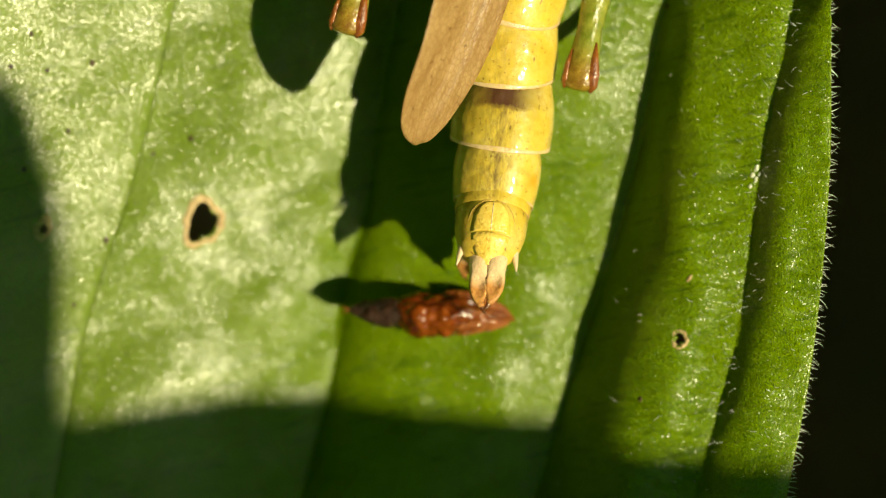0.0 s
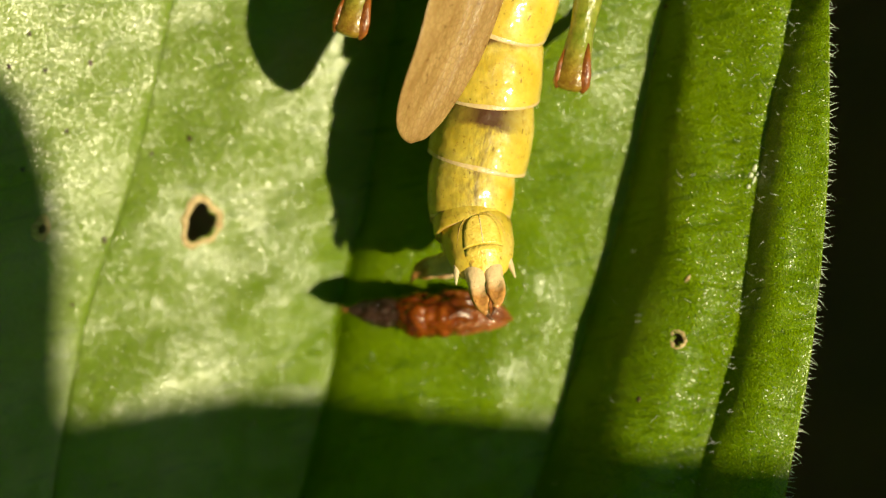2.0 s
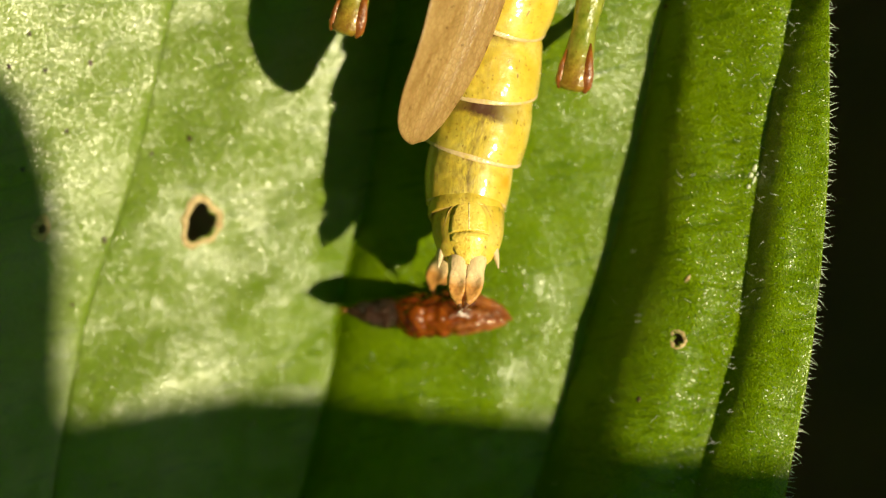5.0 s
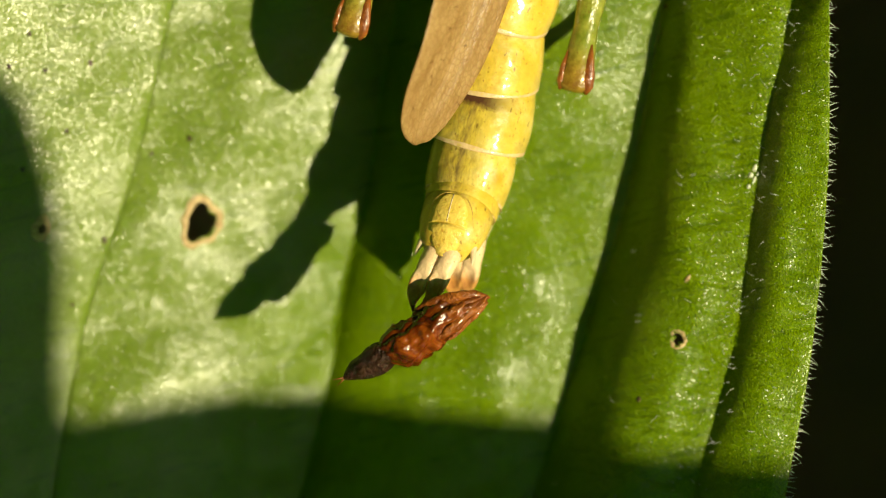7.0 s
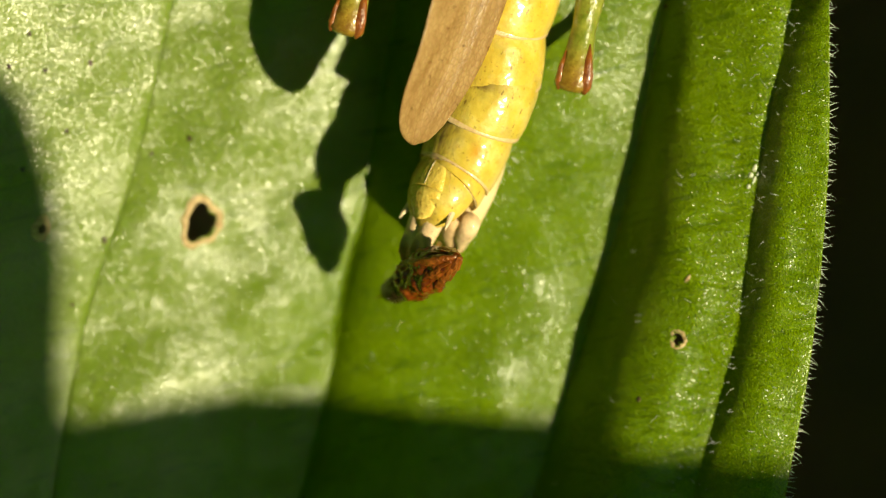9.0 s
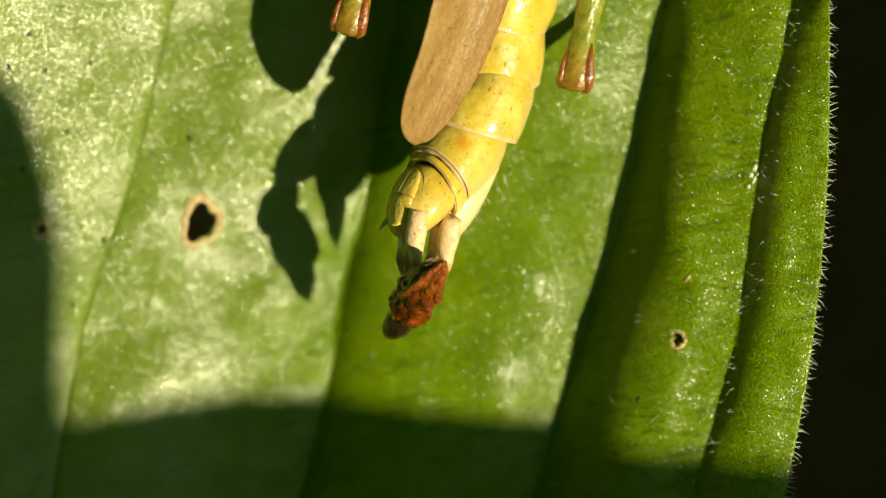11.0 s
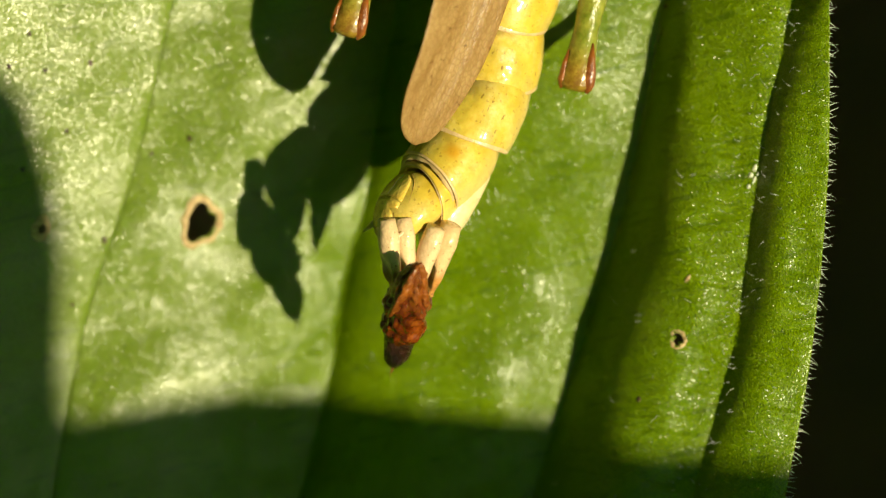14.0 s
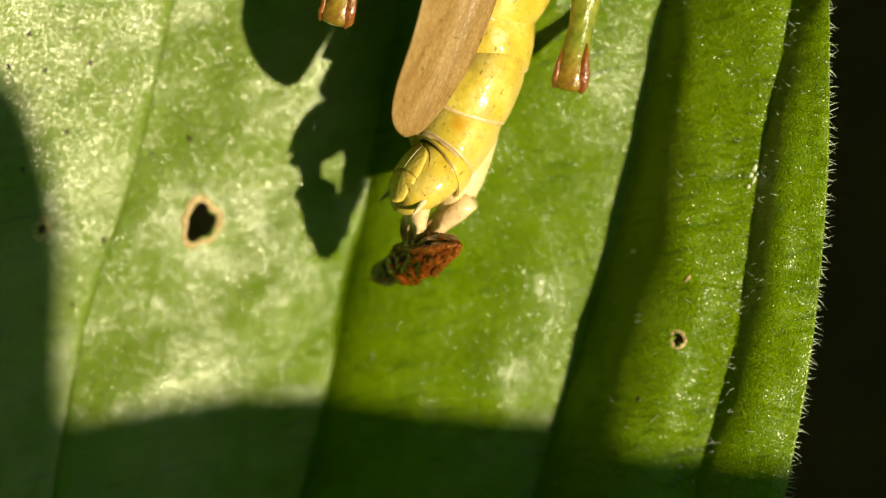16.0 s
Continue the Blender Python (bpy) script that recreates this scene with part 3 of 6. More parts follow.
def on_tail(x, y):
    """Height of the last ring's back at (x, y)."""
    r = float(np.interp(8 - y, (-30, -8, 25, 50, 68, 80, 92), (60, 66, 63, 56, 46, 34, 19)))
    return -1 + 0.06 * min(y, 0) + 0.90 * r * math.sqrt(max(0.05, 1 - (x / r) ** 2))


def tail_piece():
    """The last ring with its shield, feelers and belly plate."""
    st = ((44, 34), (24, 54), (8, 65), (-25, 63), (-50, 56), (-68, 46), (-80, 32), (-86, 13))
    # flatter below than above
    flat = lambda pts: [(x, y, z if z > 0 else 0.62 * z) for x, y, z in pts]
    ob = part("tail_ring", loft([flat(ring(y, r, r * 0.95, 0, -1 - 0.05 * r + 0.06 * min(y, 0), -8, 48, 0.97)) for y, r in st]), "tergite_small", insect)
    # the shield over the vent: two plates with a cross seam
    def shield(rows, name):
        bm = bmesh.new()
        grid = []
        for y, w in rows:
            grid.append([bm.verts.new(Vector((w * (i / 4 - 1), y, on_tail(w * (i / 4 - 1), y) + 0.3)) * U) for i in range(9)])
        for a, b in zip(grid, grid[1:]):
            for i in range(8):
                bm.faces.new((a[i], a[i + 1], b[i + 1], b[i]))
        solid = part(name, bm, "amber", ob, "smooth amber shield plate")
        mod = solid.modifiers.new("thickness", "SOLIDIFY")
        mod.thickness, mod.offset = 1.2 * U, 0
    shield([(9, 5), (7, 14), (2, 22), (-6, 28), (-16, 32), (-28, 34), (-40, 35), (-43, 35)], "shield_plate")
    shield([(-45, 34), (-54, 33), (-63, 30), (-72, 25), (-80, 19), (-87, 12), (-92, 5)], "shield_plate")
    for s in (-1, 1):
        part("cercus", blade([((s * 43, -44, -2), 7.5, 7), ((s * 47, -58, -3), 7, 6.5), ((s * 50, -72, -5), 5, 5), ((s * 52, -84, -6), 2.6, 2.6), ((s * 53, -91, -7), 0.8, 0.8)], 12), "cream", ob, "small pale pointed feeler")
        # ridges that run to the shield in a Y
        part("seam", blade([((x * s, y, on_tail(x, y) + 0.2), 0.5, 0.5) for x, y in ((4, 12), (16, 11), (27, 5), (36, -6), (41, -20), (45, -36))], 8), "seam", ob, "thin orange seam")
    part("seam", blade([((0, y, on_tail(0, y) + 0.9), 0.9, 0.7) for y in (9, -4, -16, -28, -41)], 8), "cream", ob, "thin pale seam")
    return ob


tail = tail_piece()


def belly_plate():
    """The long pale plate under the last rings, with fine bristles."""
    rows = [ring(y, w, h, 0, z, 0, 24) for y, w, h, z in ((110, 44, 18, -40), (80, 53, 32, -42), (40, 55, 42, -46), (0, 52, 47, -52), (-25, 46, 44, -58), (-50, 40, 34, -68), (-72, 28, 20, -78), (-86, 14, 9, -86), (-90, 4, 3, -88))]
    belly = part("belly_plate", loft(rows), "belly", ring_d, "pale cream belly plate")
    bm = bmesh.new()
    rng = random.Random(8)
    for i in range(46):
        y = rng.uniform(-75, 105)
        a = rng.uniform(0.2, 2.9)
        w = 57 - max(0, 60 - y) * 0.2
        c = Vector((math.cos(a) * w * 0.97, y, -52 - math.sin(a) * 48))
        hair_into(bm, c, Vector((math.cos(a), -0.4 * rng.random(), -math.sin(a))).normalized(), rng.uniform(8, 18), Vector((0, -0.3, 0)), 0.6)
    tagged(part("bristles", bm, "hair", belly, "fine pale bristles"), kind="stuff")


belly_plate()


def valve(side, material, wide=1.0, long=1.0):
    """One prong at the tail's end: origin at its root, hooked tip towards -y."""
    st = [((0, 34, 0), 18, 10), ((0, 0, 0), 20.5, 13), ((side * 1, -20, 1), 19, 12.5), ((side * 1, -36, 1), 17.5, 12), ((side * 2, -46, 1), 18, 11), ((side * 2, -56, 2), 18, 11), ((side * 2, -66, 2), 17, 10), ((side * 2, -75, 2), 14.5, 9.5), ((side * 1, -83, 1), 11, 8), ((side * -1, -90, 0), 7.5, 6), ((side * -4, -97, -1), 5, 4.5)]
    bm = blade([((x * wide, y * long, z), w * wide, 1.45 * h * wide) for (x, y, z), w, h in st], 28)
    for v in bm.verts:
        x, y, z = v.co / U
        y /= long
        if -97 < y < -30 and z > 0:
            # the scooped end
            v.co.z -= U * 12 * wide * math.sin(math.pi * (-30 - y) / 67) * max(0.0, 1 - ((x / wide - side * 2) / 13) ** 2)
    ob = part("prong", bm, material, insect, "cream prong with orange-brown scooped end")
    part("prong_tip", blade([((side * -2 * wide, -90 * long, 0), 6.6 * wide, 5.6), ((side * -4 * wide, -98 * long, -2), 4.4, 4.2), ((side * -8 * wide, -105 * long, -3), 2.6, 2.6), ((side * -13 * wide, -110 * long, -3), 0.9, 0.9)], 12), "claw", ob, "dark hooked tip")
    return ob


prong_ul, prong_ur = valve(-1, "valve_pale"), valve(1, "valve_pale")
prong_ll, prong_lr = valve(-1, "valve", 1.1, 1.08), valve(1, "valve_pale", 1.0, 1.0)


def make_wing():
    """The folded fore wing: origin at its tip, base towards +y; a thin arched shell with raised veins."""
    mid = [(0, 0), (2, 12), (10, 36), (28, 74), (67, 156), (100, 256), (145, 416), (170, 556)]
    half = (2, 23, 36, 46, 56, 63, 68, 68)

    def centre(t):
        return along([(x, y, 0) for x, y in mid], t)

    def width(t):
        return max(1.0, along([(k, 0, 0) for k in half], t).x)
    bm = bmesh.new()
    grid = []
    rows, cols = 64, 17
    for j in range(rows):
        t = (j / (rows - 1)) ** 1.8
        c, d = centre(t), centre(min(t + 0.02, 1)) - centre(max(t - 0.02, 0))
        side = Vector((d.y, -d.x, 0)).normalized()
        w = width(t)
        line = []
        for i in range(cols):
            s = i / (cols - 1) * 2 - 1
            z = 11 * (1 - abs(s) ** 2.4) - 8 * (1 - t) - s * (92 if s < 0 else 34) * min(1.0, width(t) / 56) + 60 * t
            z += 1.0 * math.sin(s * 15)
            line.append(bm.verts.new((c + side * (s * w) + Vector((0, 0, z))) * U))
        grid.append(line)
    for a, b in zip(grid, grid[1:]):
        for i in range(cols - 1):
            bm.faces.new((a[i], a[i + 1], b[i + 1], b[i]))
    bm.normal_update()
    ob = part("fore_wing", bm, "wing", insect, "tan leathery folded wing with fine veins")
    mod = ob.modifiers.new("thickness", "SOLIDIFY")
    mod.thickness, mod.offset = 4 * U, 0
    mod2 = ob.modifiers.new("smooth", "SUBSURF")
    mod2.levels = mod2.render_levels = 1
    for s in (-0.97, -0.62, -0.2, 0.3, 0.72):
        pts = []
        for j in range(14):
            t = 0.07 + 0.9 * (j / 13) ** 1.4
            c, d = centre(t), centre(min(t + 0.02, 1)) - centre(max(t - 0.02, 0))
            side = Vector((d.y, -d.x, 0)).normalized()
            z = 11 * (1 - abs(s) ** 2.4) - 8 * (1 - t) - s * (92 if s < 0 else 34) * min(1.0, width(t) / 56) + 60 * t + math.sin(s * 15) + 1.5
            pts.append((c + side * (s * width(t)) + Vector((0, 0, z)), 0.9, 0.6))
        part("wing_vein", blade(pts, 6), "wing_edge" if s < -0.9 else "wing", ob, "brown edge vein" if s < -0.9 else "")
    return ob


wing = make_wing()


def hind_leg(side):
    """A folded hind leg: origin at the knee's end, thigh towards +y, shin tucked underneath."""
    w = [(-5, 10), (-3, 22), (2, 31), (10, 34), (32, 31), (65, 26), (110, 22), (190, 28), (330, 48), (520, 58), (660, 40)]
    st = [((0.02 * y, y, -4 if y < 20 else 0), k, k * 0.9) for y, k in w]
    ob = part("thigh", blade(st, 20), "knee", insect, "green thigh with red-brown knee")
    part("knee_lobe", blade([((17, 84, 16), 2, 2), ((19, 54, 18), 8, 6), ((21, 28, 18), 12, 8), ((22, 8, 15), 11, 7), ((22, -4, 8), 4, 4)], 12), "lunule", ob, "glossy red-brown knee hollow")
    part("knee_lobe", blade([((-23, 66, 12), 1.5, 2), ((-26, 38, 14), 5, 5), ((-26, 13, 13), 7, 6), ((-25, -3, 6), 3, 3)], 12), "lunule", ob, "glossy red-brown knee edge")
    shin = part("shin", blade([((0, 8, -8), 16, 14), ((side * 4, 40, -50), 12, 12), ((side * 10, 120, -110), 10, 10), ((side * 14, 230, -180), 9, 9), ((side * 16, 290, -222), 8, 8)], 14), "leg", ob, "green shin")
    part("foot", blade([((side * 16, 285, -214), 8, 8), ((side * 17, 310, -228), 11, 6), ((side * 18, 345, -232), 9, 5), ((side * 18, 372, -230), 5, 4)], 12), "leg", ob)
    return ob


leg_r, leg_l = hind_leg(1), hind_leg(-1)

# the front of the body, beyond the view
for i, (y, hw) in enumerate(((-175, 98), (-290, 102), (-400, 106))):
    extra = body_ring("tergite", hw, 112, 20, 4.5)
    extra.matrix_basis = Matrix.Translation(P(925 - y * -0.06 + 10, y, AXIS + 4 * i) / 1) @ pose(0, 0, 0, 0, 0, -6)
chest = part("thorax", loft([ring(y, r, r * 0.95, 0, z, 0, 32) for y, r, z in ((-20, 108, 0), (60, 122, 4), (200, 130, 8), (330, 120, 10), (430, 96, 6), (520, 88, 0), (580, 60, -6), (600, 20, -8))]), "leg", insect, "green thorax and head")
chest.matrix_basis = Matrix.Translation(P(955, -440, AXIS + 8)) @ pose(0, 0, 0, 0, 0, -6)


# ---- the dropping ----
def make_pellet():
    """A spindle-shaped wet dropping: origin at its orange end, black tail towards -y."""
    def lumpy(st, rows, n, rough, seed, squash=0.95):
        prof = [(r, y, cx) for y, r, cx in st]
        rings = []
        for j in range(rows + 1):
            r, y, cx = along(prof, j / rows)
            r = max(r, 0.8)
            pts = []
            for i in range(n):
                a = 2 * math.pi * i / n
                v = Vector((math.sin(a) * 1.35 + seed, y / 38, math.cos(a) * 1.35))
                crease = abs(noise.noise(Vector((math.sin(a) * 2.4 + 5 + seed, y / 75, math.cos(a) * 2.4))))
                q = r * (0.80 + rough * (0.30 * noise.noise(v) + 0.15 * noise.noise(v * 2.3) + (0.05 if y > -80 else 0.022) * noise.noise(v * 5.1) + (0.02 if y > -80 else 0.006) * noise.noise(v * 11)) + (0.20 if y > -80 else 0.10) * min(crease * 3, 0.6) + (0 if y > -80 else 0.05))
                pts.append((q * math.sin(a) + cx, y, q * squash * math.cos(a)))
            rings.append(pts)
        return loft(rings)
    body = ((7, 4, 3), (1, 9, 3), (-14, 18, 2), (-35, 27, -2), (-60, 34, -5), (-90, 40, -4), (-120, 44, 0), (-150, 44, 2), (-174, 39, 2), (-190, 31, 0), (-204, 22, -1), (-212, 12, -1))
    ob = part("dropping", lumpy(body, 110, 80, 1.0, 0.0), "pellet")
    end = ((-184, 12, 0), (-194, 24, 0), (-206, 28, 0), (-222, 29, 1), (-240, 27, 1), (-258, 22, 0), (-272, 15, 0), (-282, 9, 0), (-288, 3, 0))
    part("dark_end", lumpy(end, 60, 56, 0.55, 3.3), "pellet_end", ob, "black-brown glossy end")
    # fibrous flaps that wrap the orange end
    for pts in ([((2, 5, 3), 4, 4), ((-13, -12, 12), 9, 7), ((-24, -40, 17), 12, 7), ((-33, -72, 16), 12, 7), ((-38, -100, 10), 8, 6), ((-39, -116, 6), 2, 2)],
                [((4, 9, 3), 5, 5), ((11, -18, 12), 8, 7), ((15, -48, 19), 9, 8), ((20, -80, 25), 9, 8), ((24, -108, 27), 3, 3)],
                [((-2, -4, 12), 3, 3), ((-5, -30, 20), 6, 5), ((-6, -58, 27), 7, 5), ((-4, -84, 32), 3, 3)],
                [((12, 2, 0), 4, 4), ((20, -26, 2), 7, 7), ((28, -60, 2), 7, 7), ((35, -92, 4), 3, 3)]):
        bm = blade([(tuple(along([q[0] for q in pts], t)), max(1.0, along([(q[1], q[2], 0) for q in pts], t).x * 0.85), max(1.0, along([(q[1], q[2], 0) for q in pts], t).y * 0.85)) for t in [k / 16 for k in range(17)]], 14)
        for v in bm.verts:
            v.co += Vector((1, 0.4, 1)) * (U * 3.2 * noise.noise(v.co / U / 9))
        part("fold", bm, "pellet_flap", ob, "orange-brown wrinkled fold")
    for dx, dz in ((-4, 3), (3, -2)):
        part("bristle", blade([((0, -284, 0), 1.8, 1.8), ((dx, -296, dz), 1.2, 1.2), ((dx * 1.9, -306, dz * 2), 0.5, 0.5)], 6), "pellet_flap", ob, "thin stiff straw-coloured bristle")
    return tagged(ob, "wet red-brown spindle-shaped insect dropping with black end", "dropping")


pellet = make_pellet()


# ---- the ground and the unseen leaves around ----
def make_ground():
    bm = bmesh.new()
    n = 60
    size = lambda k: math.copysign(abs(k) ** 4 * 40 + abs(k) * 0.25, k)
    grid = []
    for j in range(n + 1):
        y = size(j / n * 2 - 1)
        line = []
        for i in range(n + 1):
            x = size(i / n * 2 - 1)
            line.append(bm.verts.new((x, y, -0.10 + 0.004 * noise.noise(Vector((x * 40, y * 40, 0))))))
        grid.append(line)
    for a, b in zip(grid, grid[1:]):
        for i in range(n):
            bm.faces.new((a[i], a[i + 1], b[i + 1], b[i]))
    return tagged(part("ground", bm, "soil"), "dark bare soil under the plant", "ground", kind="structure")


make_ground()


def side_leaf(points, widths, root, droop=14):
    """A leaf blade through points (plan units), with a stalk down to the soil."""
    bm = bmesh.new()
    grid = []
    rows = 40
    for j in range(rows + 1):
        t = j / rows
        c, d = along(points, t), along(points, min(t + 0.02, 1)) - along(points, max(t - 0.02, 0))
        w = along([(k, 0, 0) for k in widths], t).x
        side = Vector((d.y, -d.x, 0)).normalized()
        grid.append([bm.verts.new((c + side * (w * s / 6) + Vector((0, 0, droop * (abs(s) / 6) ** 1.5 - 6 * noise.noise(Vector((s / 3, t * 5, 1)))))) * U) for s in range(-6, 7)])
    for a, b in zip(grid, grid[1:]):
        for i in range(12):
            bm.faces.new((a[i], a[i + 1], b[i + 1], b[i]))
    ob = new("unseen_leaf")
    tagged(ob, "unseen green leaf on a stalk, added to shade and tint the scene", "leaf", "leaves around")
    blade_ob = part("leaf_blade", bm, "thin_leaf", ob)
    mod = blade_ob.modifiers.new("thickness", "SOLIDIFY")
    mod.thickness = 6 * U
    end = Vector(points[-1])
    foot = Vector(root)
    part("leaf_stalk", blade([(end, 26, 16), (end.lerp(foot, 0.3) + Vector((120, -80, 200)), 26, 22), (end.lerp(foot, 0.7) + Vector((80, -60, 100)), 30, 28), (foot, 36, 36)]), "leaf", ob)
    return ob


def Q(x, y, z):
    return tuple(P(x, y, z) / U)


def shade(x, y, base, h):
    """The place h above the point (x, y, base) of the plan on the way to the sun."""
    p = P(x, y, base) / U + sun_dir * (h / sun_dir.z)
    return tuple(p)


# unseen leaves towards the sun that cast the bottom and left shade
side_leaf([shade(-30, 905, -190, 5000), shade(250, 868, -230, 5000), shade(620, 852, -290, 5000), shade(1000, 880, -280, 5000), shade(1350, 940, -130, 5040), shade(1800, 1090, -100, 5040)],
          (80, 140, 149, 151, 156, 170), (2600, -2200, -3150))
side_leaf([shade(-205, 10, -130, 5800), shade(-150, 220, -130, 5840), shade(-104, 450, -140, 5900), shade(-62, 740, -150, 5960), shade(-45, 1100, -160, 5960)],
          (20, 190, 236, 246, 200), (2900, -2400, -3150))
# an unseen leaf, added to keep the soil at the right in shade
side_leaf([Q(2700, -900, -1300), Q(2950, -200, -1200), Q(3100, 500, -1200), Q(3150, 1200, -1300), Q(3100, 2000, -1600)],
          (200, 900, 1150, 1150, 700), (2500, -2400, -3150))


# unseen broad leaves, added round and over the scene to dim and tint skylight
def round_leaf(azimuth, near, far, top, width):
    """A broad leaf that rises from the soil at the distance far and leans in to the distance near at the height top (metres)."""
    c, s = math.sin(radians(azimuth)), math.cos(radians(azimuth))
    pts = []
    for t in (0.0, 0.3, 0.6, 0.85, 1.0):
        r = far + (near - far) * t ** 1.4
        z = -0.02 + (top + 0.02) * math.sin(math.pi / 2 * t)
        pts.append(tuple(Vector((c * r, s * r, z)) / U))
    w = width / 2 / U
    foot = Vector((c * (far + 0.03), s * (far + 0.03), -0.1)) / U
    return side_leaf(list(reversed(pts)), (0.15 * w, 0.75 * w, w, 0.8 * w, 0.25 * w), tuple(foot), -900)


for azimuth, near, far, top, width in ((205, 0.16, 0.42, 0.30, 0.16), (232, 0.13, 0.40, 0.36, 0.17), (258, 0.15, 0.40, 0.30, 0.16), (284, 0.12, 0.42, 0.37, 0.18), (310, 0.14, 0.40, 0.31, 0.17), (337, 0.12, 0.43, 0.36, 0.18),
                                       (3, 0.14, 0.40, 0.30, 0.17), (30, 0.12, 0.42, 0.36, 0.17), (56, 0.17, 0.40, 0.28, 0.16), (175, 0.20, 0.42, 0.24, 0.15), (82, 0.19, 0.44, 0.31, 0.16), (88, 0.30, 0.47, 0.14, 0.15), (152, 0.20, 0.42, 0.30, 0.14), (118, 0.32, 0.48, 0.12, 0.15)):
    round_leaf(azimuth, near, far, top, width)
round_leaf(300, -0.12, 0.34, 0.44, 0.20)


# ---- what moves ----
def mm(x, y, z, rx, ry, rz):
    return pose(x / 1000, y / 1000, z / 1000, rx, ry, rz)


def motions():
    walk(ring_a, [
        (0, mm(3.545, 13.682, -1.403, 7.1, 0, -15.9)), (0.5, mm(3.289, 13.41, -1.403, 6.6, 0, -18.1)), (0.75, mm(3.241, 13.25, -1.403, 6.3, 0.9, -18)), (1, mm(3.001, 13.042, -1.403, 6, 1.8, -19.8)),
        (1.2, mm(2.898, 13.131, -1.403, 6, 1.4, -21.4)), (1.3, mm(2.847, 13.176, -1.403, 6.1, 1.2, -22.2)), (1.5, mm(2.744, 13.266, -1.403, 6.1, 0.8, -23.8)), (2, mm(2.905, 12.881, -1.403, 5.8, 0.8, -20.3)),
        (2.5, mm(2.937, 13.362, -1.403, 6.3, 0.8, -22)), (3, mm(2.84, 13.042, -1.403, 5.9, 0.6, -21.7)), (3.2, mm(2.84, 13.106, -1.403, 6, 0.6, -22)), (3.5, mm(2.84, 13.202, -1.403, 6.1, 0.5, -22.4)),
        (3.7, mm(2.866, 13.33, -1.403, 6.3, 0.4, -22.7)), (4, mm(2.905, 13.522, -1.403, 6.5, 0.2, -23.3)), (4.2, mm(2.84, 13.202, -1.403, 6.1, 0.2, -22.5)), (4.9, mm(2.873, 13.202, -1.403, 6.1, 0.2, -22.1)),
        (5.6, mm(2.937, 13.33, -1.403, 6.3, 0.1, -22)), (6.3, mm(3.065, 13.458, -1.403, 6.5, 0, -21.1)), (6.5, mm(3.065, 13.362, -1.403, 6.4, -0.8, -20.7)), (6.6, mm(3.052, 13.362, -1.403, 6.4, -1, -20.9)),
        (6.8, mm(3.026, 13.362, -1.403, 6.4, -1.3, -21.2)), (7, mm(3.001, 13.362, -1.403, 6.4, -1.6, -21.6)), (7.2, mm(2.975, 13.298, -1.403, 6.3, -1.5, -21.6)), (7.5, mm(2.937, 13.202, -1.403, 6.1, -1.4, -21.6)),
        (7.8, mm(2.975, 13.394, -1.403, 6.4, -1.1, -22)), (8, mm(3.001, 13.522, -1.403, 6.6, -1, -22.3)), (8.2, mm(3.001, 13.458, -1.403, 6.5, -1.5, -22)), (8.5, mm(3.001, 13.362, -1.403, 6.4, -2.2, -21.6)),
        (8.8, mm(3.001, 13.266, -1.403, 6.2, -2.9, -21.3)), (9, mm(3.001, 13.202, -1.403, 6.2, -3.3, -21)), (9.2, mm(3.001, 13.202, -1.403, 6.2, -3.6, -21.1)), (9.9, mm(3.001, 13.298, -1.403, 6.3, -4.1, -21.6)),
        (10.6, mm(2.969, 13.426, -1.403, 6.5, -4.8, -22.6)), (11.3, mm(2.937, 13.522, -1.403, 6.6, -5.2, -23.5)), (11.5, mm(3.065, 13.522, -1.403, 6.6, -4.8, -21.9)), (11.8, mm(2.988, 13.426, -1.403, 6.5, -5, -22.4)),
        (12, mm(2.937, 13.362, -1.403, 6.4, -5.2, -22.7)), (12.5, mm(3.065, 13.522, -1.403, 6.6, -4.9, -21.9)), (12.8, mm(2.969, 13.522, -1.403, 6.6, -5.1, -23.1)), (13, mm(2.905, 13.522, -1.403, 6.5, -5.2, -23.9)),
        (13.2, mm(2.969, 13.458, -1.403, 6.5, -5, -22.8)), (13.3, mm(3.001, 13.426, -1.403, 6.5, -4.9, -22.2)), (13.5, mm(3.065, 13.362, -1.403, 6.4, -4.8, -21.2)), (13.7, mm(3.039, 13.426, -1.403, 6.5, -5, -21.8)),
        (14, mm(3.001, 13.522, -1.403, 6.6, -5.4, -22.8)), (14.2, mm(2.975, 13.458, -1.403, 6.5, -5.2, -22.7)), (14.5, mm(2.937, 13.362, -1.403, 6.4, -4.9, -22.7)), (14.7, mm(2.898, 13.426, -1.403, 6.4, -5.1, -23.5)),
        (15, mm(2.84, 13.522, -1.403, 6.5, -5.2, -24.6)), (15.5, mm(2.616, 14.099, -1.403, 7.2, -4.6, -30.8)), (16, mm(2.424, 14.227, -1.403, 7.2, -4.6, -34.1))])
